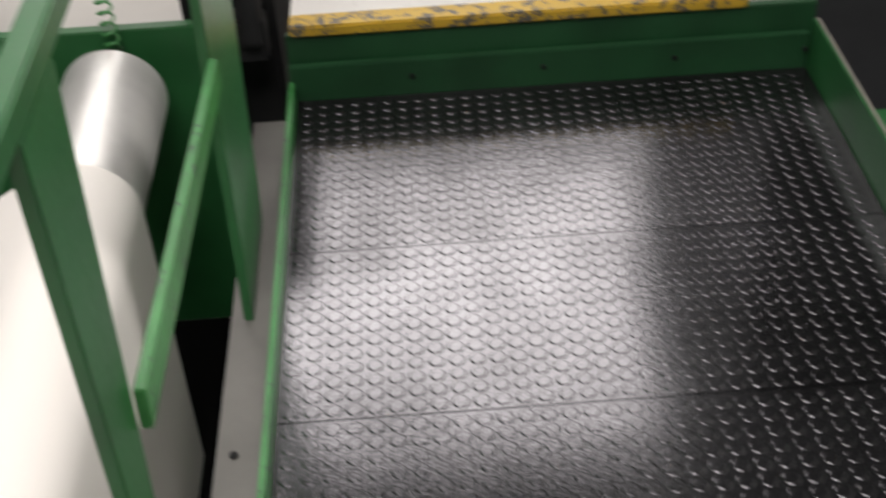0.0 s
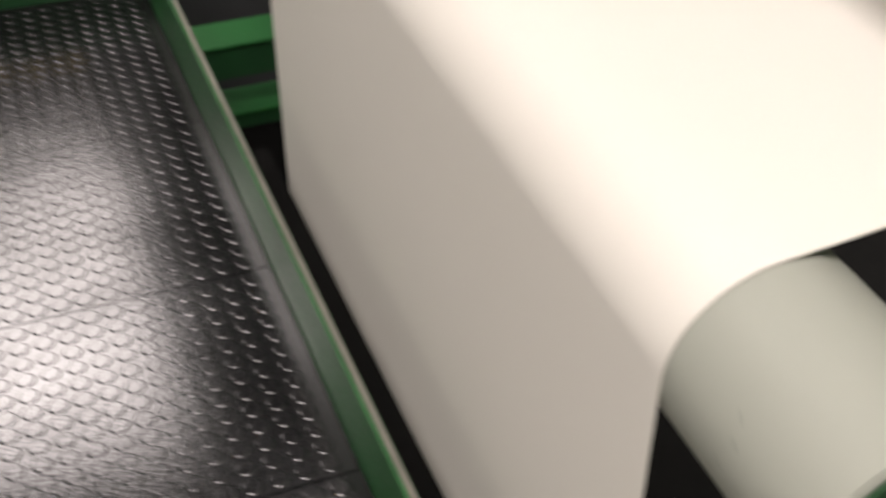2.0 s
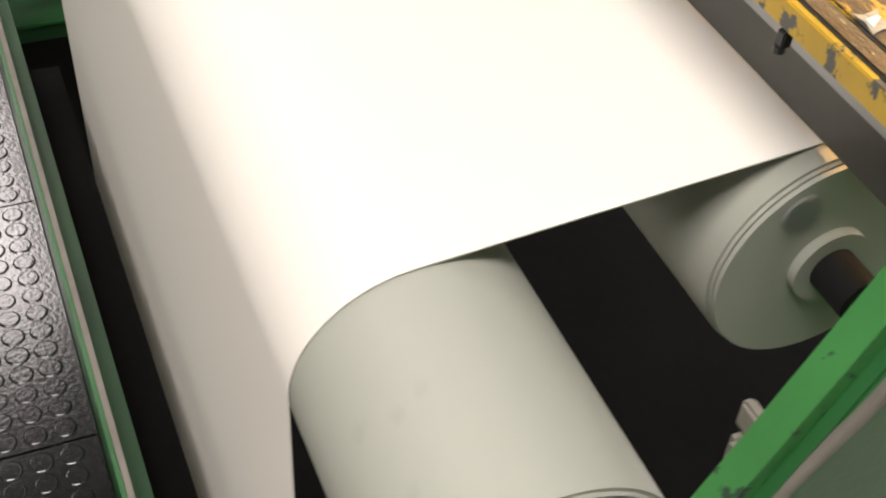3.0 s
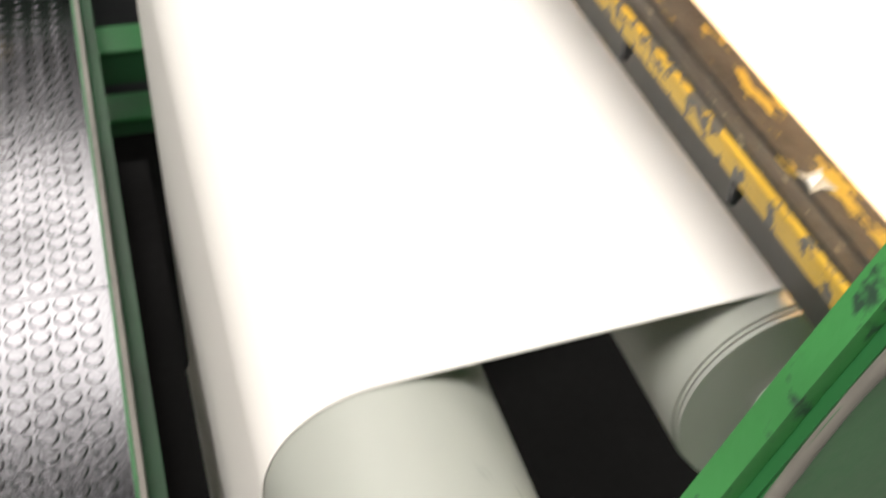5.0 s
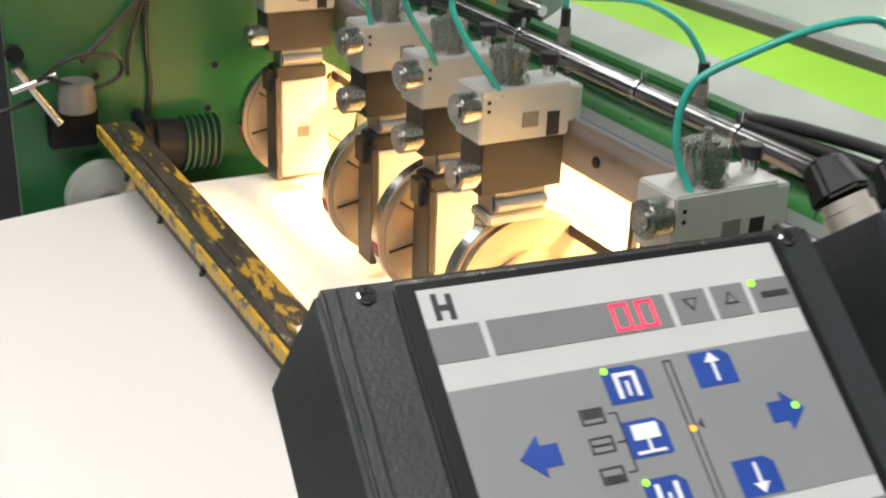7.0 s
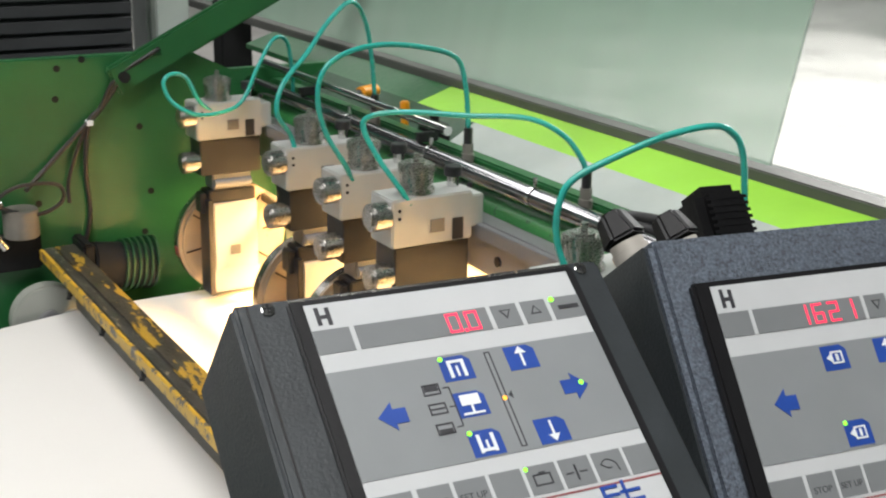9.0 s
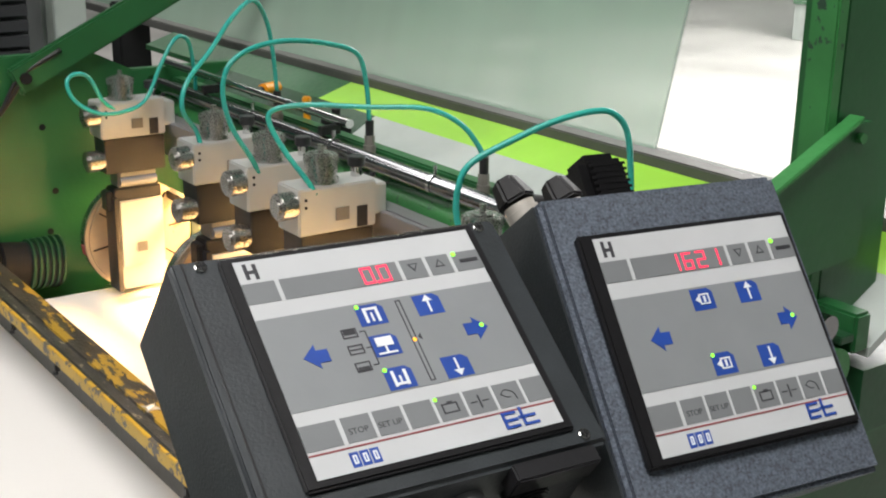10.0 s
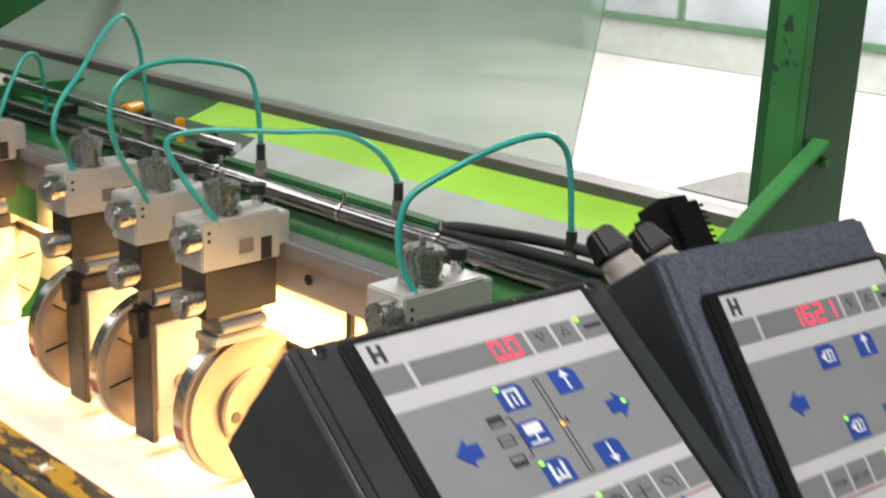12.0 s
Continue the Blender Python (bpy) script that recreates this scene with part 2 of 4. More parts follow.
def part(name, bm, material, parent, label=""):
    """One mesh under a thing or a part; the bmesh is in the thing's own space."""
    me = bpy.data.meshes.new(name)
    bm.to_mesh(me)
    bm.free()
    me.materials.append(material)
    ob = new(name, me)
    ob.parent = parent
    return tagged(ob, label)


def thing(name, label, category, m=None, group="", kind=""):
    ob = new(name)
    ob.empty_display_size = 0.05
    ob.matrix_basis = m or Matrix()
    return tagged(ob, label, category, group, kind)


def single(name, bm, material, label, category="", kind="", m=None):
    """A thing that is one mesh."""
    me = bpy.data.meshes.new(name)
    bm.to_mesh(me)
    bm.free()
    me.materials.append(material)
    ob = new(name, me)
    ob.matrix_basis = m or Matrix()
    return tagged(ob, label, category, kind=kind)


def letters(text, size, x, y, z):
    """Raised letters in the xy plane with the built-in font, centred."""
    cu = bpy.data.curves.new("letters", "FONT")
    cu.body, cu.size, cu.align_x, cu.align_y, cu.extrude = text, size, "CENTER", "CENTER", 0.0001
    tmp = bpy.data.objects.new("letters", cu)
    scene.collection.objects.link(tmp)
    me = bpy.data.meshes.new_from_object(tmp.evaluated_get(bpy.context.evaluated_depsgraph_get()))
    bm = bmesh.new()
    bm.from_mesh(me)
    bmesh.ops.translate(bm, vec=(x, y, z), verts=bm.verts)
    bpy.data.objects.remove(tmp)
    bpy.data.meshes.remove(me)
    return bm


# ---------------------------------------------------------------- the hall
X0, X1, Y0, Y1, ZC = -6.0, 22.0, -5.0, 20.0, 5.5
ZF = -0.4
single("floor", box(X0, X1, Y0, Y1, ZF - 0.2, ZF), CONCRETE, "worn pale concrete factory floor", "floor", "structure")
# walls and ceiling are unseen, added to enclose the hall
single("wall_west", box(X0 - 0.2, X0, Y0, Y1, ZF, ZC), WALL, "grey rendered hall wall", "wall", "structure")
single("wall_south", box(X0, X1, Y0 - 0.2, Y0, ZF, ZC), WALL, "grey rendered hall wall", "wall", "structure")
single("wall_north", box(X0, X1, Y1, Y1 + 0.2, ZF, ZC), WALL, "grey rendered hall wall", "wall", "structure")
single("wall_east", join(box(X1, X1 + 0.2, Y0, 0.0, ZF, ZC), box(X1, X1 + 0.2, 5.2, Y1, ZF, ZC), box(X1, X1 + 0.2, 0.0, 5.2, 3.9, ZC), box(X1, X1 + 0.2, 0.0, 5.2, ZF, 0.5)), WALL, "grey hall wall with an opening for the added window", "wall", "structure")
# first roof light follows the tread's glare; the others are unseen additions
ROOF = [(-0.75, 7.5, 2.90, 1.65), (-1.5, -0.9, 1.85, 1.15), (9.6, 4.4, 2.35, 2.35), (1.2, 4.75, 0.65, 0.5)]


def ceiling_with_lights():
    xs = sorted({X0, X1, *(c[0] - c[2] for c in ROOF), *(c[0] + c[2] for c in ROOF)})
    ys = sorted({Y0, Y1, *(c[1] - c[3] for c in ROOF), *(c[1] + c[3] for c in ROOF)})
    bms = []
    for a, b in zip(xs, xs[1:]):
        for c, d in zip(ys, ys[1:]):
            if not any(abs((a + b) / 2 - u) < p and abs((c + d) / 2 - v) < q for u, v, p, q in ROOF):
                bms.append(box(a, b, c, d, ZC, ZC + 0.2))
    single("ceiling", join(*bms), CEIL, "unseen grey hall ceiling with four roof lights", "ceiling", "structure")
    for k, (u, v, p, q) in enumerate(ROOF):
        w = thing("window_%d" % (k + 1), "unseen bright translucent roof light in the hall ceiling", "roof light", pose(u, v, ZC), kind="structure")
        part("window_frame", join(box(-p, -p + 0.05, -q, q, -0.06, 0.2), box(p - 0.05, p, -q, q, -0.06, 0.2), box(-p + 0.05, p - 0.05, -q, -q + 0.05, -0.06, 0.2), box(-p + 0.05, p - 0.05, q - 0.05, q, -0.06, 0.2)), ALU, w)
        # glowing pane; the fourth only puts a bright patch on the tread
        part("pane", box(-p + 0.051, p - 0.051, -q + 0.051, q - 0.051, 0.05, 0.07), PANE, w)


ceiling_with_lights()
# unseen glowing window, added as a daylight source
win = thing("window_5", "unseen wide bright window with steel bars, added for daylight", "window", pose(X1 + 0.1, 2.6, 2.2), kind="structure")
part("pane", box(0.02, 0.04, -2.6, 2.6, -1.7, 1.7), PANE, win)
for k in range(6):
    part("glazing_bar", box(-0.03, 0.015, -2.6 + k * 1.04 - 0.02, -2.6 + k * 1.04 + 0.02, -1.7, 1.7), GREEN_DARK, win)

# ---------------------------------------------------------------- the platform
XL, XR, YF, ZP, ZR = -1.196, -0.095, 2.110, 0.150, 0.268
PLAT_Y0 = 0.25


def tread_mesh(x0, x1, y0, y1, pitch, row):
    """A plate with a square field of low round studs."""
    verts, faces = [], []

    def add(vs, fs):
        k = len(verts)
        verts.extend(vs)
        faces.extend(tuple(i + k for i in fc) for fc in fs)

    add([(x0, y0, 0), (x1, y0, 0), (x1, y1, 0), (x0, y1, 0), (x0, y0, -0.006), (x1, y0, -0.006), (x1, y1, -0.006), (x0, y1, -0.006)],
        [(0, 1, 2, 3), (7, 6, 5, 4), (0, 4, 5, 1), (1, 5, 6, 2), (2, 6, 7, 3), (3, 7, 4, 0)])
    seg = 12
    rings = [(0.0144, 0.0), (0.0132, 0.0012), (0.0116, 0.0017)]
    fs = []
    for i in range(2):
        for k in range(seg):
            fs.append((i * seg + k, i * seg + (k + 1) % seg, (i + 1) * seg + (k + 1) % seg, (i + 1) * seg + k))
    fs.append(tuple(2 * seg + k for k in range(seg)))
    nx = int((x1 - x0 - 0.01) / pitch)
    ny = int((y1 - y0 - 0.006) / row)
    for i in range(nx):
        for j in range(ny):
            cx, cy = x0 + 0.006 + (i + 0.5) * pitch, y0 + 0.003 + (j + 0.5) * (y1 - y0 - 0.006) / ny
            s = 1 + 0.05 * math.sin(i * 12.9 + j * 7.3)
            add([(cx + s * r * math.cos(2 * math.pi * k / seg), cy + s * r * math.sin(2 * math.pi * k / seg), z) for r, z in rings for k in range(seg)], fs)
    me = bpy.data.meshes.new("tread_plate")
    me.from_pydata(verts, [], faces)
    for p in me.polygons:
        p.use_smooth = p.index > 5 and (p.index - 6) % 25 != 24
    return me


platform = thing("platform", "low green steel step platform with dark studded tread plates", "platform", pose(0, 0, 0))
for a, b in ((PLAT_Y0, 0.747), (0.750, 1.168), (1.171, 1.588), (1.591, YF)):
    me = tread_mesh(XL, XR - 0.004, a, b, 0.0336, 0.0300)
    me.materials.append(TREAD)
    ob = new("tread_plate", me)
    ob.parent, ob.location = platform, (0, 0, ZP)
    tagged(ob, "worn dark metal tread plate with round studs")
part("side_rim", box(XR - 0.002, XR + 0.003, PLAT_Y0, YF, ZP - 0.10, ZR, 0.001), GREEN, platform, "scuffed green upstand")
# the rim's outer face lies in shade; that shade is in the green
part("shaded_outer_face", box(XR + 0.0032, XR + 0.0085, PLAT_Y0, YF, ZP - 0.10, ZR - 0.004, 0.001), GREEN_DARK, platform, "outer face of the rim, shade put into a darker green")
part("worn_edge", box(XR + 0.0034, XR + 0.0105, PLAT_Y0, YF, ZR - 0.0038, ZR + 0.0012, 0.001), GREYCABLE, platform, "bare grey worn edge")
part("outer_flange", box(XR + 0.0105, XR + 0.032, PLAT_Y0, YF, ZR - 0.075, ZR - 0.065, 0.001), GREEN_DARK, platform)
# black strip put in for the shade between rim and web
part("gap_shade_strip", box(XR + 0.0105, -0.012, PLAT_Y0, 1.50, 0.120, 0.128), SHADE_BLACK, platform, "black strip for the shade between platform and web")
part("side_rim", box(XL - 0.012, XL - 0.001, PLAT_Y0, YF, ZP - 0.06, ZP + 0.05, 0.002), GREEN_LIGHT, platform)
# same green as the rim, darkened in colour for the shade here
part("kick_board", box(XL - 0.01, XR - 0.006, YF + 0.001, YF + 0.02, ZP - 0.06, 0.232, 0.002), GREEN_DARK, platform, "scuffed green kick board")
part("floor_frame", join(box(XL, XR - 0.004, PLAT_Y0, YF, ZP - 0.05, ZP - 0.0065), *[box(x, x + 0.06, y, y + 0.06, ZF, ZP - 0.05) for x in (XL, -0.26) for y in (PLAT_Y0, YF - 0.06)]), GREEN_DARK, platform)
for k in range(4):
    part("bolt", rod((XL + 0.25 + 0.28 * k, YF + 0.0015, 0.195), (XL + 0.25 + 0.28 * k, YF - 0.004, 0.195), 0.006, 8), DARK, platform)

step = thing("landing_step", "green step with a chipped yellow nosing and a pale landing", "step", pose(-0.7, YF + 0.3, 0))
def L(bm, th):
    bmesh.ops.transform(bm, matrix=th.matrix_basis.inverted(), verts=bm.verts)
    return bm
# riser colour darkened for shade, like the kick board
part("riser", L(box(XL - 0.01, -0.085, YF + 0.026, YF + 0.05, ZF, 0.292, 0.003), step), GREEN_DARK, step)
part("nosing", L(box(XL, -0.235, YF + 0.018, YF + 0.075, 0.2925, 0.318, 0.004), step), YELLOW, step, "chipped yellow safety nosing")
part("landing", L(box(XL, -0.085, YF + 0.076, 3.9, 0.26, 0.314, 0.003), step), LANDING, step, "bright pale landing sheet")

# ---------------------------------------------------------------- paper web and its rollers
YN, YW = 0.303, 1.451
RX, RZ, RR = 0.0900, 0.6872, 0.0895
R2X, R2Z = 0.3906, 0.7105
R3X, R3Z = 0.647, 0.709


def web_mesh():
    line = [(-1.30, -0.352)] + [(-0.037 + 0.052 * math.sin(a), -0.300 - 0.052 * math.cos(a)) for a in (math.pi / 2 * k / 8 for k in range(9))]
    r = RR + 0.0008
    line += [(RX - r * math.cos(a), RZ + r * math.sin(a)) for a in (radians(2 + k * 82 / 14) for k in range(15))]
    r = 0.0928
    line += [(R2X + r * math.sin(a), R2Z + r * math.cos(a)) for a in (radians(q) for q in (-5, -3, -1, 1.5))]
    line += [(R3X + r * math.sin(a), R3Z + r * math.cos(a)) for a in (radians(q) for q in (-2, 0, 3, 6))]
    line += [(0.95, 0.765)]
    bm = bmesh.new()
    rows = []
    for i, (x, z) in enumerate(line):
        a, b = line[max(i - 1, 0)], line[min(i + 1, len(line) - 1)]
        d = Vector((b[0] - a[0], b[1] - a[1])).normalized()
        nx, nz = -d.y * 0.0012, d.x * 0.0012
        rows.append([bm.verts.new(v) for v in ((x, YN, z), (x, YW, z), (x + nx, YW, z + nz), (x + nx, YN, z + nz))])
    for a, b in zip(rows, rows[1:]):
        for k in range(4):
            bm.faces.new((a[k], a[(k + 1) % 4], b[(k + 1) % 4], b[k]))
    bm.faces.new(rows[0][::-1]), bm.faces.new(rows[-1])
    bmesh.ops.recalc_face_normals(bm, faces=bm.faces[:])
    return smooth(bm, 50)


single("paper_web", web_mesh(), PAPER, "wide white paper web running taut over the rollers", "paper web")


def roller(x, z, r, y0, y1, label, m=ROLLER, cap=None):
    th = thing("guide_roller", label, "roller", pose(x, y0, z), group="guide rollers")
    n = y1 - y0
    barrel = part("barrel", rod((0, 0, 0), (0, n, 0), r, 64, bevel=0.003), m, th)
    part("end_cap", join(rod((0, -0.002, 0), (0, -0.006, 0), r * 0.975, 48), rod((0, -0.006, 0), (0, -0.014, 0), r * 0.34, 32)), cap or GREEN_DARK, barrel, "pale roller end" if cap else "dark green roller end")
    if cap:
        part("bore", rod((-0.030, -0.0062, -0.062), (-0.030, -0.0085, -0.062), 0.014, 20), BEAM, barrel, "bolt in the roller end")
    part("shaft", rod((0, -0.05, 0), (0, n + 0.05, 0), 0.018, 20), DARK, th)
    return barrel


roll_a = roller(RX, RZ, RR, 0.12, 1.50, "pale rubber guide roller under the paper web")
roll_b = roller(R2X, R2Z, 0.092, 0.285, 1.50, "pale rubber guide roller below the yellow bar", cap=ROLLER)
roll_c = roller(R3X, R3Z, 0.092, 0.24, 1.50, "steel counter roller under the round knives", STEEL)

# ---------------------------------------------------------------- side frames
near = thing("machine_wall", "green machine side frame with a chipped sloping edge", "machine frame", pose(0.3, 0.07, 0))
edge = [(0.036, 0.60), (0.142, 0.83), (0.178, 0.908), (0.215, 0.990), (0.244, 1.050), (0.276, 1.115)]
prof = [(0.02, ZF)] + edge + [(1.6, 1.115), (1.6, ZF)]
part("plate", L(prism(prof, "y", 0.045, 0.0575, 0.002), near), GREEN, near)
part("edge_flange", L(join(*[prism([(a[0], a[1] + 0.002), (b[0], b[1] + 0.002), (b[0] - 0.008, b[1] + 0.008), (a[0] - 0.008, a[1] + 0.008)], "y", 0.0540, 0.0720) for a, b in zip(edge, edge[1:])]), near), GREEN_LIGHT, near, "chipped light green edge")
part("cable", L(tube([(0.040, 0.046, 0.600), (0.146, 0.048, 0.828), (0.186, 0.044, 0.912), (0.222, 0.047, 0.992), (0.248, 0.042, 1.050), (0.278, 0.044, 1.120)], 0.0042), near), GREYCABLE, near, "grey cable clipped along the edge")
part("bearing_block", L(join(box(0.160, 0.178, 0.0735, 0.094, 0.80, 0.838, 0.004), box(0.166, 0.174, 0.0735, 0.098, 0.8385, 0.856, 0.002)), near), GREYCABLE, near)

far = thing("machine_wall", "green machine side frame with drilled holes and grease marks", "machine frame", pose(0.6, 1.54, 0))
fp = [(0.205, ZF)] + [(0.205, 1.15)] + [(0.28 - 0.075 * math.cos(a), 1.155 + 0.075 * math.sin(a)) for a in (radians(k * 15) for k in range(1, 7))] + [(0.62, 1.23), (0.70, 1.19), (0.96, 1.19), (0.96, ZF)]
part("plate", L(prism(fp, "y", 1.53, 1.555, 0.002), far), GREEN, far)
for x, z in ((0.387, 1.212), (0.381, 1.160), (0.43, 1.225), (0.525, 1.10), (0.525, 0.905), (0.34, 0.98), (0.54, 0.98)):
    part("bolt_hole", rod((x - 0.6, -0.011, z), (x - 0.6, -0.0065, z), 0.006, 10), DARK, far)
arm = thing("hinged_lever", "green hinged lever arm bolted to the side frame", "guard arm", pose(0.495, 1.515, 1.194))
ad = Vector((0.165, 0, 0.083)).normalized()
au = Vector((-ad.z, 0, ad.x))
def arm_poly(t0, t1, h):
    c = [ad * t0 - au * h, ad * t1 - au * h, ad * t1 + au * h, ad * t0 + au * h]
    return [(v.x, v.z) for v in c]
part("arm", prism(arm_poly(-0.02, 0.75, 0.027), "y", -0.008, 0.008, 0.004), GREEN, arm)
part("pivot_bolt", rod((0, -0.016, 0), (0, -0.008, 0), 0.010, 12), DARK, arm)

# ---------------------------------------------------------------- yellow bar over the web
bar = thing("guard_bar", "steel guard bar with peeling yellow paint across the web", "guard bar", pose(0.345, 0.9, 0.90))
part("front_band", L(box(0.3290, 0.3460, 0.05, 1.47, 0.902, 0.9172, 0.0015), bar), SCRATCHED, bar, "bare dark steel with pale scratches")
part("rear_band", L(box(0.3462, 0.3815, 0.05, 1.47, 0.902, 0.918, 0.0015), bar), PEELED, bar, "dark steel with flaking yellow paint")
part("front_lip", L(box(0.3220, 0.3285, 0.05, 1.472, 0.897, 0.916, 0.001), bar), YELLOW, bar, "chipped yellow front lip")
part("web_plate", L(box(0.344, 0.373, 0.05, 1.46, 0.870, 0.9015, 0.002), bar), BEAM, bar, "grey lower channel")
# added flap: keeps the strip lamp from leaking under the bar
part("light_blocking_flap", L(box(0.374, 0.378, 0.05, 1.46, 0.8050, 0.9015), bar), GUTTER, bar, "thin grey flap added to block lamp light under the bar")
for y in (0.315, 0.50, 0.93, 1.12, 1.30):
    part("clip", L(join(box(0.322, 0.3295, y - 0.004, y + 0.004, 0.884, 0.8955, 0.001), rod((0.324, y, 0.884), (0.324, y, 0.880), 0.004, 8)), bar), BLACK, bar)
for y in (0.6745, 0.2800):
    torn = [(0.347, y - 0.012), (0.357, y - 0.009), (0.366, y - 0.013), (0.363, y + 0.002), (0.367, y + 0.010), (0.354, y + 0.007), (0.348, y + 0.011), (0.351, y)]
    tag = part("sticker", L(prism(torn, "z", 0.9183, 0.9187), bar), TORN, bar, "small torn paper sticker")
    part("crease", L(prism([(0.351, y - 0.007), (0.3625, y + 0.001), (0.361, y + 0.0035), (0.352, y + 0.002)], "z", 0.9188, 0.9196), bar), WHITE, tag)

# adjusting block at the far end of the bar
blk = thing("bar_mount", "dark greasy bar mount with a round adjuster and small cables", "mount", pose(0.30, 1.50, 0.90))
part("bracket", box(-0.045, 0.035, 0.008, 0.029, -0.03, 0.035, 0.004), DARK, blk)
part("adjuster", rod((0.0, -0.005, 0.036), (0.0, -0.005, 0.085), 0.030, 28, bevel=0.002), GREYCABLE, blk)
part("arm", rod((-0.09, -0.01, 0.115), (-0.03, -0.01, 0.02), 0.008, 12), STEEL, blk)
part("fitting", rod((-0.10, -0.015, 0.08), (-0.03, -0.015, 0.10), 0.006, 12), STEEL, blk)
part("cable", tube([(-0.06, -0.02, 0.095), (-0.01, -0.035, 0.13), (0.06, -0.025, 0.125), (0.07, -0.01, 0.09), (0.02, -0.02, 0.075), (-0.05, -0.02, 0.10)], 0.0035), CABLE, blk)
part("cable", tube([(0.107, 0.022, -0.02), (0.125, 0.022, 0.051), (0.122, 0.020, 0.134), (0.132, 0.018, 0.216), (0.154, 0.018, 0.241), (0.187, 0.012, 0.295), (0.26, 0.005, 0.34)], 0.0042), CABLE, blk)
part("cable", tube([(0.015, 0.012, 0.109), (0.070, 0.020, 0.159), (0.126, 0.018, 0.212), (0.158, 0.018, 0.243), (0.192, 0.012, 0.292)], 0.0042), CABLE, blk)
part("cable", tube([(0.088, 0.012, 0.08), (0.092, 0.020, 0.120), (0.116, 0.020, 0.185), (0.134, 0.018, 0.219)], 0.0035), CABLE, blk)
part("cable_clip", box(0.128, 0.139, 0.012, 0.026, 0.212, 0.222, 0.001), WHITE, blk, "small white cable clip")
part("cable", tube([(-0.06, 0.0, 0.06), (-0.14, 0.0, 0.04), (-0.22, 0.01, 0.02)], 0.004), CABLE, blk)
part("grease_gland", rod((-0.085, 0.028, 0.13), (-0.085, 0.012, 0.13), 0.014, 16), DARK, blk)

flange = thing("roller_flange", "pale grey round flange beside the far end of the web", "flange", pose(0.330, 1.470, 0.785))
part("disc", rod((0, 0.002, 0), (0, 0.034, 0), 0.063, 56, bevel=0.003), ROLLER, flange)
part("boss", rod((0, -0.010, 0), (0, 0.0018, 0), 0.020, 24, bevel=0.002), BEAM, flange)

gear = thing("gear_motor", "dark greasy ribbed gear motor on the side frame", "motor", pose(0.47, 1.485, 0.87))
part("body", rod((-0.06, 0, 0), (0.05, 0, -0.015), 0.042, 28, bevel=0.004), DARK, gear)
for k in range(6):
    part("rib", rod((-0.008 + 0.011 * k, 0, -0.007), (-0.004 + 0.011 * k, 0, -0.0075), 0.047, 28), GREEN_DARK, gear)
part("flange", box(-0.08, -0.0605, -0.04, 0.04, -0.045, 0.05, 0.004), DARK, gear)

# ---------------------------------------------------------------- round knife units on their beam
KNIFE_X, KNIFE_Z, KX = 0.646, 0.911, 0.581


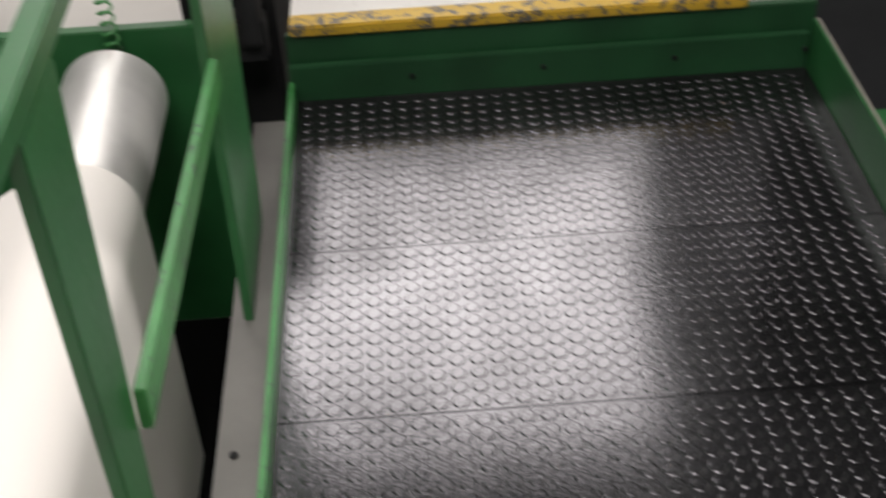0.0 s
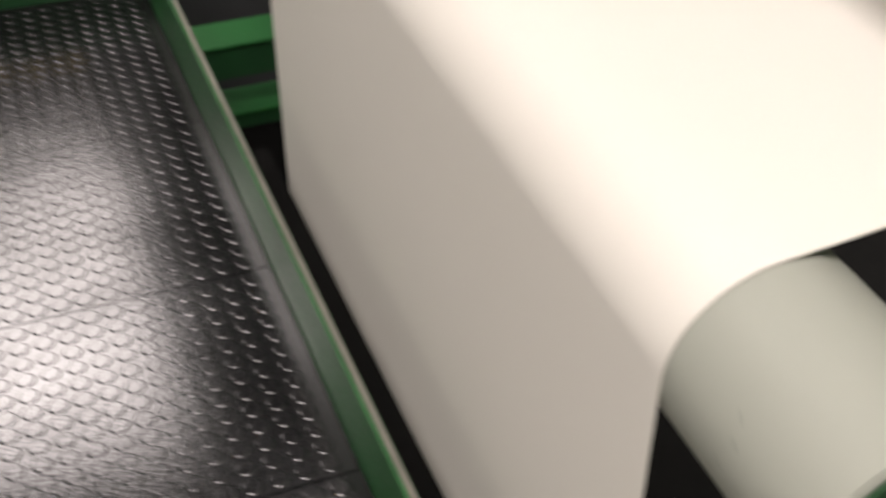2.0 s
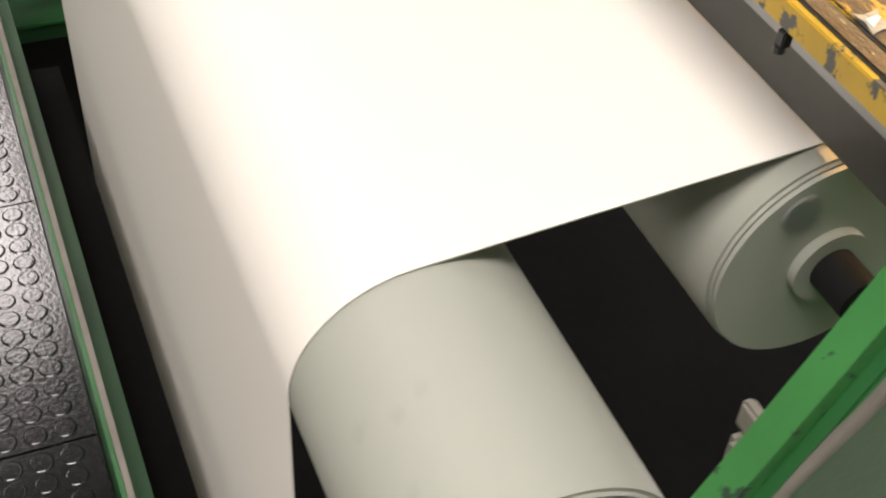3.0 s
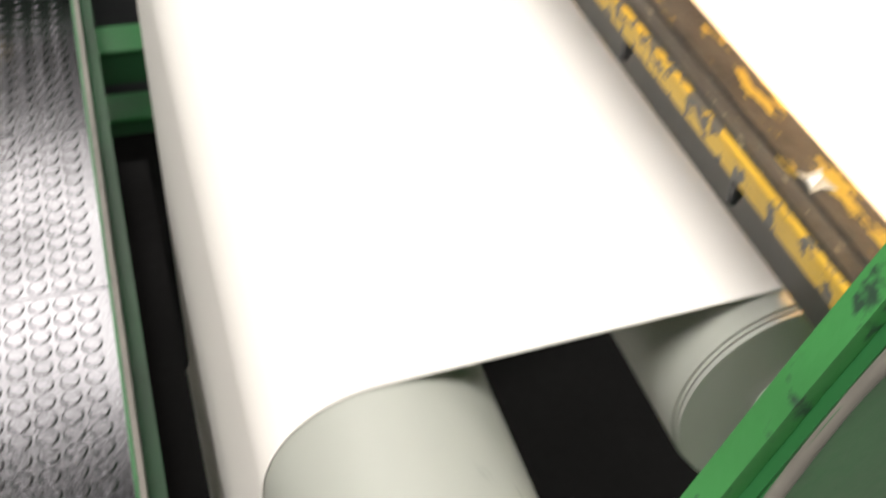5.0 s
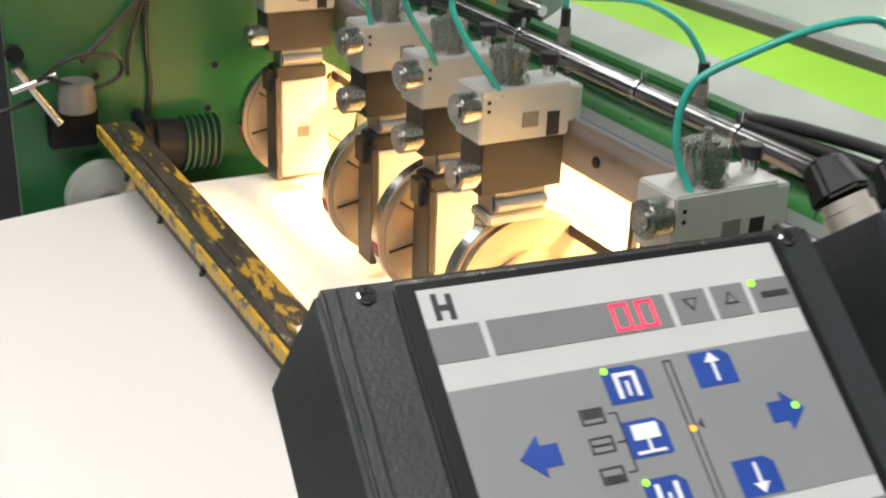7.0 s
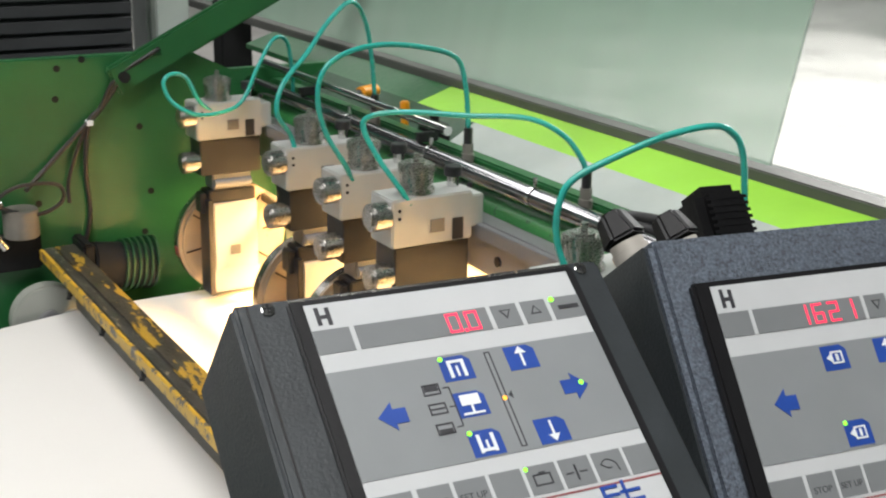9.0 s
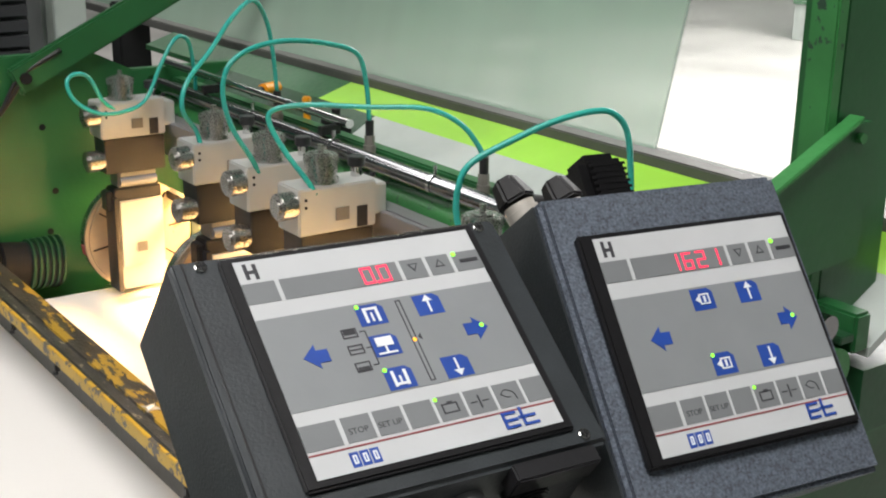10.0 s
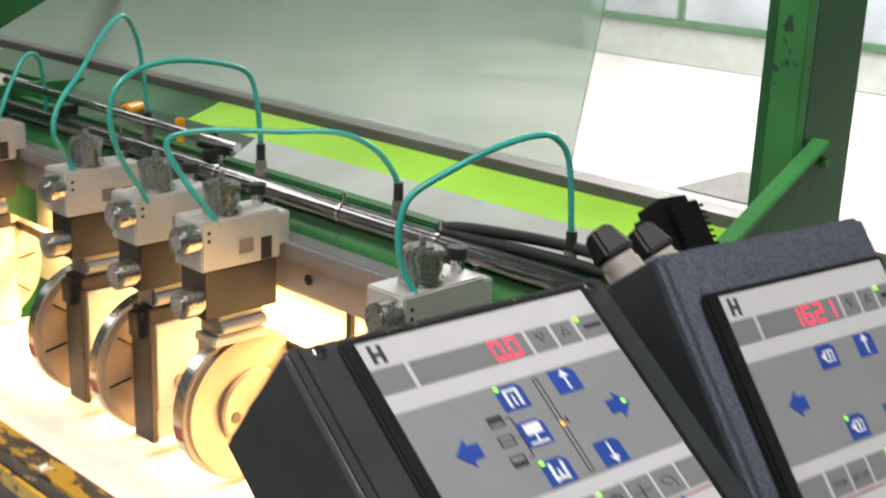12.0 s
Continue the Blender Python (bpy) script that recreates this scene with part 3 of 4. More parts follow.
def knife_unit(y, swap, label, discoff):
    th = thing("knife_unit", label, "slitting knife", pose(KX, y, 1.167), group="slitting knives on the beam")
    # aluminium head: y runs from the front face (0) backwards
    part("head", join(box(-0.018, 0.098, -0.012, 0.045, -0.060, 0.002, 0.002), box(0.035, 0.12, -0.004, 0.052, -0.048, -0.006, 0.002)), ALU, th, "matt aluminium valve head")
    part("body", box(-0.012, 0.096, -0.008, 0.042, -0.122, -0.0605, 0.0015), BLACK, th, "black anodised cylinder body")
    part("inspection_plate", box(0.036, 0.056, -0.0135, -0.0122, -0.045, -0.028), GREYCABLE, th)
    part("top_cap", join(rod((0.030, 0.014, 0.0025), (0.030, 0.014, 0.009), 0.0235, 32, bevel=0.001), rod((0.030, 0.014, 0.009), (0.030, 0.014, 0.013), 0.0200, 28), rod((0.030, 0.014, 0.013), (0.030, 0.014, 0.040), 0.0215, 32, bevel=0.002), *[rod((0.030 + 0.0217 * math.cos(a), 0.014 + 0.0217 * math.sin(a), 0.029), (0.030 + 0.0217 * math.cos(a), 0.014 + 0.0217 * math.sin(a), 0.0385), 0.0014, 6) for a in (2 * math.pi * k / 20 for k in range(20))], rod((0.030, 0.014, 0.040), (0.030, 0.014, 0.0425), 0.013, 24), rod((0.030, 0.014, 0.0425), (0.030, 0.014, 0.052), 0.004, 10)), KNURL, th, "knurled chrome adjusting cap")
    part("small_cap", rod((0.086, 0.018, 0.0025), (0.086, 0.018, 0.016), 0.0075, 18), CHROME, th)
    part("small_knob", join(rod((0.086, 0.018, 0.0162), (0.086, 0.018, 0.029), 0.0115, 18, bevel=0.001), rod((0.104, 0.006, 0.0025), (0.104, 0.006, 0.008), 0.004, 10)), BLACK, th, "small black knob")
    for sx, sz in ((-0.008, -0.012), (-0.008, -0.022)):
        part("screw", rod((sx, -0.0125, sz), (sx, -0.0132, sz), 0.0022, 10), DARK, th)
    part("port", box(0.068, 0.084, -0.0132, -0.0122, -0.058, -0.030), BLACK, th)
    for z in (-0.004, -0.082):
        part("knob", join(rod((-0.012, 0.004, z - 0.016), (-0.018, 0.004, z - 0.016), 0.0140, 28), rod((-0.018, 0.004, z - 0.016), (-0.042, 0.002, z - 0.016), 0.0180, 24, bevel=0.0015), rod((-0.042, 0.002, z - 0.016), (-0.0435, 0.002, z - 0.016), 0.010, 20)), KNURL, th, "knurled steel knob")
    part("neck", join(box(0.010, 0.080, -0.002, 0.036, -0.150, -0.1225, 0.002), rod((0.012, -0.004, -0.138), (0.078, -0.004, -0.138), 0.007, 16)), BEAM, th)
    if swap:
        part("clamp", join(box(0.0, 0.086, -0.006, 0.034, -0.172, -0.1505, 0.002), box(-0.012, 0.0, 0.0, 0.026, -0.19, -0.155, 0.002)), BLACK, th)
    hub_y = discoff
    if swap:
        # the knife lies behind its holder plate
        part("holder", join(box(0.006, 0.086, -0.012, 0.020, -0.332, -0.1725, 0.002), box(0.004, 0.088, -0.0135, -0.012, -0.325, -0.29, 0.0005)), ALU, th, "aluminium knife holder plate")
        part("holder_rail", box(-0.004, 0.0055, -0.014, 0.030, -0.335, -0.165, 0.001), BLACK, th)
        part("name_plate", box(0.034, 0.052, -0.0145, -0.0137, -0.265, -0.248), GREYCABLE, th)
    else:
        part("holder", join(box(0.004, 0.084, -0.004, 0.040, -0.163, -0.1505, 0.002), box(0.008, 0.080, 0.016, 0.040, -0.28, -0.1635, 0.002)), ALU, th, "short aluminium knife holder")
    disc = join(rod((0, 0.004, 0), (0, 0.010, 0), 0.1005, 72), rod((0, -0.002, 0), (0, 0.004, 0), 0.094, 72))
    dk = part("guard_disc", disc, BRASS, th, "round steel knife cover")
    dk.location = (KNIFE_X - KX, hub_y, KNIFE_Z - 1.167)
    hub = part("hub", join(rod((0, -0.003, 0), (0, -0.012, 0), 0.052, 48, bevel=0.002), rod((0, -0.012, 0), (0, -0.016, 0), 0.012, 20), *[rod((0.034 * math.cos(a), -0.0119, 0.034 * math.sin(a)), (0.034 * math.cos(a), -0.0135, 0.034 * math.sin(a)), 0.0075, 12) for a in (radians(q) for q in (17, 137, 257))]), BRASS, dk, "turning hub of the round knife")
    hub.data.materials.append(BLACK)
    for pl in hub.data.polygons:
        c = pl.center
        if c.y < -0.0121 and math.hypot(c.x - 0.034 * math.cos(radians(17)), c.z - 0.034 * math.sin(radians(17))) < 0.009 or c.y < -0.0145:
            pl.material_index = 1
    part("rim", rod((0, 0.0102, 0), (0, 0.028, 0), 0.1003, 72), STEEL, dk, "bright ground steel rim")
    if swap:
        for k in range(8):
            a = radians(45 * k + 10)
            q = box(0.056, 0.090, -0.0045, -0.0021, -0.0012, 0.0012)
            bmesh.ops.transform(q, matrix=Matrix.Rotation(-a, 4, "Y"), verts=q.verts)
            part("spoke_rib", q, DARK, dk)
    mk = box(0.0995, 0.1012, 0.011, 0.0265, -0.009, 0.009)
    bmesh.ops.transform(mk, matrix=Matrix.Rotation(radians(170), 4, "Y"), verts=mk.verts)
    part("red_mark", mk, MAROON, dk)
    return hub


KY = [(1.351, True, 0.052), (0.986, True, 0.060), (0.815, True, 0.060), (0.673, False, 0.004), (0.329, False, 0.004)]
HUBS = [knife_unit(y, s, "aluminium and black slitting unit with a round knife" + (" behind its holder" if s else " in front"), d) for y, s, d in KY]

kbeam = thing("knife_beam", "grey aluminium beam carrying the knife units", "beam", pose(0.75, 0.75, 1.10))
part("beam", L(join(box(0.700, 0.730, -0.02, 1.525, 1.055, 1.122, 0.002), box(0.690, 0.699, -0.02, 1.525, 1.102, 1.122, 0.001)), kbeam), BEAM, kbeam)
part("lower_rail", L(box(0.700, 0.718, -0.02, 1.525, 0.972, 0.987, 0.002), kbeam), BLACK, kbeam)
for y in (0.20, 0.56, 1.15):
    part("rail_hanger", L(box(0.704, 0.712, y - 0.004, y + 0.004, 0.9872, 1.0548), kbeam), BLACK, kbeam)
    part("screw", L(rod((0.6998, y + 0.07, 1.080), (0.6978, y + 0.07, 1.080), 0.007, 10), kbeam), DARK, kbeam)
lamp = thing("strip_lamp", "long warm glowing strip lamp under the knife beam", "lamp", pose(0.775, 0.86, 1.045))
part("tube", rod((0, -0.62, 0), (0, 0.62, 0), 0.010, 16), TUBE, lamp, "glowing warm lamp tube")
# reflector is an addition that brightens the gap under the beam
part("reflector", join(box(-0.010, 0.022, -0.64, 0.64, 0.0135, 0.016), box(0.0155, 0.018, -0.64, 0.64, -0.20, 0.0133)), PALE, lamp, "pale sheet added to brighten the gap behind the knives")

for nm, x, z, r, m, lab in (("green_tube", 0.7525, 1.120, 0.0215, GREEN_LIGHT, "round green cross tube behind the knife beam"),):
    single(nm, rod((x, -0.02, z), (x, 1.525, z), r, 32), m, lab, "tube")
rodclips = thing("round_rod", "dark polished round steel rod along the beam with small clips", "rod", pose(0.737, 0.6, 1.165))
part("rod", rod((0, -0.62, 0), (0, 0.925, 0), 0.0125, 28), GUNMETAL, rodclips)
part("upper_rod", rod((0.024, 0.26, 0.034), (0.024, 0.925, 0.036), 0.0070, 20), CHROME, rodclips, "thin chrome rod")
for y in (0.90, 1.30):
    part("spacer", box(-0.004, 0.030, y - 0.605, y - 0.595, 0.0125, 0.0265, 0.001), BLACK, rodclips)
for y in (0.44, 0.609, 0.866, 1.12):
    part("clip", join(rod((0, y - 0.6 - 0.003, 0), (0, y - 0.6 + 0.003, 0), 0.0142, 16), rod((0, y - 0.6, 0.012), (0, y - 0.6, 0.026), 0.003, 8)), CHROME, rodclips)
single("black_cable", tube([(0.741, 0.450, 1.180), (0.748, 0.42, 1.186), (0.760, 0.36, 1.190), (0.768, 0.26, 1.194), (0.74, 0.10, 1.20), (0.60, -0.02, 1.25), (0.46, -0.10, 1.31)], 0.0070), CABLE, "thick black cable leaving the round rod", "cable")
single("black_cable", tube([(0.739, 0.445, 1.178), (0.744, 0.41, 1.178), (0.752, 0.32, 1.180), (0.756, 0.20, 1.180), (0.72, 0.06, 1.18), (0.60, -0.03, 1.22), (0.47, -0.11, 1.29)], 0.0065), CABLE, "thin black cable leaving the round rod", "cable")

ledge = thing("rear_ledge", "green ledge with a pale strip and a bright lime panel", "machine panel", pose(0.85, 0.75, 1.17))
part("green_rail", L(box(0.776, 0.800, -0.02, 1.528, 1.130, 1.170, 0.003), ledge), GREEN, ledge)
part("rail_foot", L(box(0.756, 0.7755, -0.02, 1.528, 1.144, 1.152, 0.001), ledge), GREEN_DARK, ledge)
LEDGE = [(0.8005, 1.132), (0.882, 1.178), (0.882, 1.168), (0.8005, 1.122)]
part("pale_strip", L(prism(LEDGE, "y", -0.02, 0.98), ledge), PALE, ledge, "pale grey strip")
part("green_strip", L(prism(LEDGE, "y", 0.981, 1.528), ledge), GREEN_DARK, ledge)
# brightly lit stretch coloured lime; the unlit rest stays plain green
part("lime_panel", L(prism([(0.8825, 1.178), (0.948, 1.200), (0.948, 1.190), (0.8825, 1.168)], "y", -0.02, 1.16), ledge), LIME, ledge, "green panel with bright light put into a lime tone")
part("green_panel", L(prism([(0.8825, 1.178), (0.948, 1.200), (0.948, 1.190), (0.8825, 1.168)], "y", 1.161, 1.9), ledge), GREEN, ledge)
part("support", L(box(0.80, 0.96, -0.018, 1.527, 1.04, 1.108), ledge), GREEN_DARK, ledge)
for y in (0.275, 0.543, 0.814, 1.091):
    fit = part("hose_fitting", L(join(rod((0.766, y, 1.152), (0.766, y, 1.176), 0.009, 12), rod((0.766, y, 1.176), (0.766, y, 1.190), 0.0075, 6)), ledge), GREYCABLE, ledge, "grey hose fitting")
    part("collar", L(rod((0.766, y, 1.1902), (0.766, y, 1.212), 0.0062, 12), ledge), BLACK, fit)

# acrylic guard
guard = thing("acrylic_guard", "scratched clear acrylic guard with a grey lower rail", "guard screen", pose(0.98, 0.75, 1.23))
part("lower_rail", L(box(0.949, 0.992, -0.02, 2.85, 1.196, 1.214, 0.002), guard), GUTTER, guard)
sheet = part("acrylic_sheet", L(prism([(0.974, 1.215), (0.980, 1.215), (1.15, 1.95), (1.144, 1.95)], "y", 0.452, 2.85), guard), PLEXI, guard, "milky scratched sheet")
sheet.visible_shadow = False
sheet = part("acrylic_sheet", L(prism([(0.974, 1.215), (0.980, 1.215), (1.15, 1.95), (1.144, 1.95)], "y", 0.05, 0.450), guard), CLEARER, guard, "clearer sheet")
sheet.visible_shadow = False

# post of the guard
post = thing("guard_post", "green square steel guard post with a gusset", "post", pose(0.80, 0.03, 1.13))
part("post", box(-0.020, 0.075, 0.0, 0.05, 0.001, 1.3, 0.003), GREEN, post)
part("edge_strip", box(-0.036, -0.0205, -0.002, 0.030, 0.02, 1.3, 0.002), GREEN_LIGHT, post)
part("gusset", prism([(-0.20, 0.12), (-0.133, 0.152), (-0.008, 0.214), (0.020, 0.214), (0.020, 0.08), (-0.20, 0.06)], "y", -0.012, -0.003, 0.001), GREEN, post)
part("gusset_edge", prism([(-0.20, 0.121), (-0.008, 0.215), (-0.004, 0.222), (-0.20, 0.128)], "y", -0.020, -0.002, 0.001), GREEN_LIGHT, post, "worn light green edge")
part("bolt", rod((0.000, -0.018, 0.200), (0.000, -0.012, 0.200), 0.005, 8), GREEN_LIGHT, post)

# teal air hoses, from each head up and over to the ledge
def hose(pts, label="thin teal air hose looping from a knife unit to the ledge"):
    tagged(single("air_hose", tube(pts, 0.0036, 8, 8), HOSE, label, "hose"), group="air hoses")


hose([(0.602, 1.345, 1.15), (0.57, 1.338, 1.173), (0.546, 1.335, 1.216), (0.519, 1.33, 1.224), (0.505, 1.325, 1.21), (0.516, 1.32, 1.181), (0.551, 1.31, 1.159), (0.60, 1.315, 1.158), (0.642, 1.33, 1.172), (0.676, 1.34, 1.227), (0.709, 1.35, 1.268), (0.742, 1.37, 1.259), (0.760, 1.39, 1.20), (0.766, 1.40, 1.16)])
hose([(0.580, 0.980, 1.160), (0.574, 0.984, 1.187), (0.548, 0.970, 1.222), (0.56, 0.977, 1.26), (0.611, 1.005, 1.298), (0.663, 1.034, 1.341), (0.711, 1.06, 1.361), (0.742, 1.077, 1.328), (0.757, 1.086, 1.277), (0.766, 1.091, 1.21)])
hose([(0.582, 0.806, 1.160), (0.569, 0.80, 1.183), (0.54, 0.797, 1.229), (0.529, 0.797, 1.275), (0.539, 0.797, 1.311), (0.574, 0.80, 1.33), (0.626, 0.804, 1.336), (0.69, 0.809, 1.328), (0.743, 0.812, 1.31), (0.760, 0.814, 1.268), (0.766, 0.814, 1.21)])
hose([(0.590, 0.664, 1.160), (0.58, 0.668, 1.178), (0.558, 0.684, 1.215), (0.542, 0.695, 1.252), (0.547, 0.691, 1.269), (0.582, 0.668, 1.276), (0.646, 0.624, 1.274), (0.704, 0.584, 1.273), (0.74, 0.56, 1.254), (0.760, 0.547, 1.225), (0.766, 0.543, 1.205)])
hose([(0.588, 0.322, 1.160), (0.578, 0.332, 1.185), (0.571, 0.336, 1.212), (0.572, 0.336, 1.242), (0.584, 0.332, 1.268), (0.626, 0.319, 1.29), (0.674, 0.304, 1.309), (0.718, 0.29, 1.318), (0.742, 0.283, 1.312), (0.758, 0.278, 1.285), (0.766, 0.275, 1.205)])

# amber bits at the ledge
sensor = thing("amber_sensor", "orange plastic sensor lying on the ledge", "sensor", pose(0.834, 1.245, 1.176, 0, 0, 25))
part("body", rod((-0.022, 0, 0.010), (0.024, 0, 0.010), 0.011, 18, bevel=0.003), AMBER, sensor)
part("tail", rod((-0.050, 0, 0.010), (-0.0225, 0, 0.010), 0.007, 14), CABLE, sensor, "black cable end")
single("amber_sensor", join(rod((0.806, 1.066, 1.136), (0.806, 1.066, 1.185), 0.006, 12), rod((0.806, 1.066, 1.185), (0.806, 1.066, 1.203), 0.0075, 16, bevel=0.002)), AMBER, "small upright amber sensor on the ledge", "sensor")
single("valve_block", join(box(0.812, 0.842, 0.985, 1.035, 1.145, 1.178, 0.003), rod((0.827, 1.01, 1.178), (0.827, 1.01, 1.190), 0.007, 12)), DARK, "small dark valve block on the ledge", "valve")

# ---------------------------------------------------------------- the two control boxes
def flat(x0, x1, y0, y1, z):
    return box(x0, x1, y0, y1, z, z + 0.00025)


SEGS = {"0": "abcdef", "1": "bc", "6": "acdefg", "2": "abged"}


def digit(ch, x, y, w, h, z):
    t = w * 0.19
    where = {"a": (x, x + w, y + h - t, y + h), "d": (x, x + w, y, y + t), "g": (x, x + w, y + h / 2 - t / 2, y + h / 2 + t / 2),
             "f": (x, x + t, y + h / 2, y + h), "b": (x + w - t, x + w, y + h / 2, y + h), "e": (x, x + t, y, y + h / 2), "c": (x + w - t, x + w, y, y + h / 2)}
    return [flat(a + t * 0.15, b - t * 0.15, c + t * 0.15, d - t * 0.15, z) for a, b, c, d in (where[s] for s in SEGS[ch])]


def arrow(cx, cy, s, turn, z):
    pts = [(-1, 0.05), (0.05, 1), (0.05, 0.5), (0.9, 0.5), (0.9, -0.5), (0.05, -0.5), (0.05, -0.95)]
    c, q = math.cos(radians(turn)), math.sin(radians(turn))
    return prism([(cx + s * (a * c - b * q), cy + s * (a * q + b * c)) for a, b in pts], "z", z, z + 0.0003)


def ring(x0, x1, y0, y1, t, z):
    return join(flat(x0, x1, y1 - t, y1, z), flat(x0, x1, y0, y0 + t, z), flat(x0, x0 + t, y0 + t, y1 - t, z), flat(x1 - t, x1, y0 + t, y1 - t, z))


def membrane(th, z, number, first):
    """The printed key panel, with its top edge's middle at the origin."""
    A, W, T, H = -0.065, 0.130, 0.0, 0.1185
    X = lambda a: A + a * W
    Y = lambda b: T - b * H
    pan = part("key_panel", flat(A, A + W, T - H, T, z), MEMB_WHITE, th, "light grey printed key foil")
    z1, z2, z3 = z + 0.0003, z + 0.0006, z + 0.0009
    part("grey_band", flat(X(0.0), X(1.0), Y(0.715), Y(0.288), z1), MEMB_GREY, pan)
    for a, b in ((0.0, 0.128), (0.146, 0.630), (0.648, 0.747), (0.765, 0.862), (0.880, 1.0)):
        part("display_field", flat(X(a), X(b), Y(0.212), Y(0.112), z1), MEMB_KEY, pan)
    for a in range(8):
        x = 0.0 if a == 0 else 0.158 + (a - 1) * 0.124
        part("key", flat(X(x), X((0.140, 0.268, 0.392, 0.516, 0.640, 0.764, 0.888, 1.0)[a]), Y(0.885), Y(0.775), z1), MEMB_KEY, pan)
    part("rule", flat(X(0), X(1), Y(0.905), Y(0.898), z1), MAROON, pan)
    part("hand_mark", join(flat(X(0.03), X(0.045), Y(0.092), Y(0.016), z1), flat(X(0.066), X(0.081), Y(0.095), Y(0.02), z1), flat(X(0.045), X(0.066), Y(0.066), Y(0.05), z1)), INK, pan, "hand-written letter H")
    part("label", letters("STOP", 0.0042, X(0.210), Y(0.840), z2), INK, pan)
    part("label", letters("SET UP", 0.0040, X(0.334), Y(0.840), z2), INK, pan)
    for k in range(3):
        x = 0.140 + k * 0.039
        tile = part("maker_mark", flat(X(x), X(x + 0.034), Y(0.985), Y(0.922), z1), BLUE, pan, "small blue printed tile")
        part("symbol", ring(X(x + 0.009), X(x + 0.025), Y(0.972), Y(0.935), 0.0007, z2), WHITE, tile)
    part("maker_sign", join(flat(X(0.760), X(0.772), Y(0.980), Y(0.905), z2), *[flat(X(0.772), X(0.822), Y(q), Y(q - 0.013), z2) for q in (0.980, 0.950, 0.918)], flat(X(0.838), X(0.850), Y(0.980), Y(0.895), z2), flat(X(0.825), X(0.900), Y(0.945), Y(0.932), z2), flat(X(0.850), X(0.905), Y(0.980), Y(0.968), z2)), BLUE, pan, "blue printed sign")
    for cx, s in ((0.697, -1), (0.812, 1)):
        for k in (0,):
            tri = [(X(cx - 0.022), Y(0.155 + 0.018 * s)), (X(cx + 0.022), Y(0.155 + 0.018 * s)), (X(cx), Y(0.155 - 0.022 * s))]
            mark = part("triangle", prism(tri if s > 0 else tri[::-1], "z", z2, z2 + 0.0002), INK, pan)
            mid = (X(cx), Y(0.155 + 0.0045 * s))
            tri = [(mid[0] + 0.62 * (a - mid[0]), mid[1] + 0.62 * (b - mid[1])) for a, b in tri]
            part("inside", prism(tri if s > 0 else tri[::-1], "z", z2 + 0.0001, z2 + 0.0003), MEMB_KEY, mark)
    part("voltage_bar", flat(X(0.905), X(0.985), Y(0.170), Y(0.152), z2), INK, pan)
    part("led", rod((X(0.888), Y(0.122), z2), (X(0.888), Y(0.122), z2 + 0.0005), 0.0013, 12), LED_GREEN, pan)
    w, h = 0.0064, 0.0100
    x = X(0.612) - len(number.replace(".", "")) * 0.0092
    for ch in number:
        if ch == ".":
            part("decimal_point", flat(x - 0.0020, x - 0.0006, Y(0.206), Y(0.194), z2), LED_RED, pan)
            continue
        part("digit", join(*digit(ch, x, Y(0.204), w, h, z2)), LED_RED, pan, "glowing red seven-segment digit")
        x += 0.0092
    # arrows and keys on the grey band
    part("arrow_key", arrow(X(0.170), Y(0.497), 0.0068, 0, z2), BLUE, pan)
    part("arrow_key", arrow(X(0.832), Y(0.500), 0.0068, 180, z2), BLUE, pan)
    part("led", rod((X(0.860), Y(0.492), z2), (X(0.860), Y(0.492), z3 + 0.0002), 0.0012, 12), LED_GREEN, pan)

    def key(cx, cy, glyph, light=False):
        s, v = 0.0073, 0.0060
        kk = part("blue_key", prism([(X(cx) - s, Y(cy) - v), (X(cx) + s, Y(cy) - v), (X(cx) + s, Y(cy) + v * 0.6), (X(cx) + s * 0.6, Y(cy) + v), (X(cx) - s, Y(cy) + v)], "z", z1, z1 + 0.0004), BLUE, pan)
        g, t, q = [], 0.0011, z3
        cx, cy = X(cx), Y(cy)
        if glyph == "up" or glyph == "down":
            k = 1 if glyph == "up" else -1
            g = [flat(cx - t / 2, cx + t / 2, cy - 0.0045, cy + 0.0045, q), prism([(cx - 0.0028, cy + k * 0.002), (cx + 0.0028, cy + k * 0.002), (cx, cy + k * 0.0055)][::k], "z", q, q + 0.0003)]
        elif glyph in ("n", "u"):
            k = 1 if glyph == "n" else -1
            g = [flat(cx - 0.004, cx - 0.0024, cy - 0.0045, cy + 0.004, q), flat(cx + 0.0024, cx + 0.004, cy - 0.0045, cy + 0.004, q), flat(cx - 0.0024, cx + 0.0024, *sorted((cy + k * 0.004, cy + k * 0.0026)), q), flat(cx - t / 2, cx + t / 2, cy - 0.004, cy + 0.001, q)]
        elif glyph == "screen":
            g = [flat(cx - 0.0045, cx + 0.0045, cy - 0.0005, cy + 0.0045, q), flat(cx - 0.005, cx + 0.005, cy - 0.0050, cy - 0.0040, q), flat(cx - t / 2, cx + t / 2, cy - 0.004, cy - 0.0005, q)]
        else:
            g = [ring(cx - 0.0025, cx + 0.0042, cy - 0.003, cy + 0.003, 0.0008, q), prism([(cx - 0.0052, cy), (cx - 0.0025, cy - 0.002), (cx - 0.0025, cy + 0.002)], "z", q, q + 0.0003), flat(cx + 0.0002, cx + 0.0016, cy - 0.0017, cy + 0.0017, q)]
        part("symbol", join(*g), WHITE, kk)
        if light:
            part("led", rod((cx - s * 0.85, cy + v * 0.85, z2), (cx - s * 0.85, cy + v * 0.85, z3 + 0.0003), 0.0011, 10), LED_GREEN, kk)

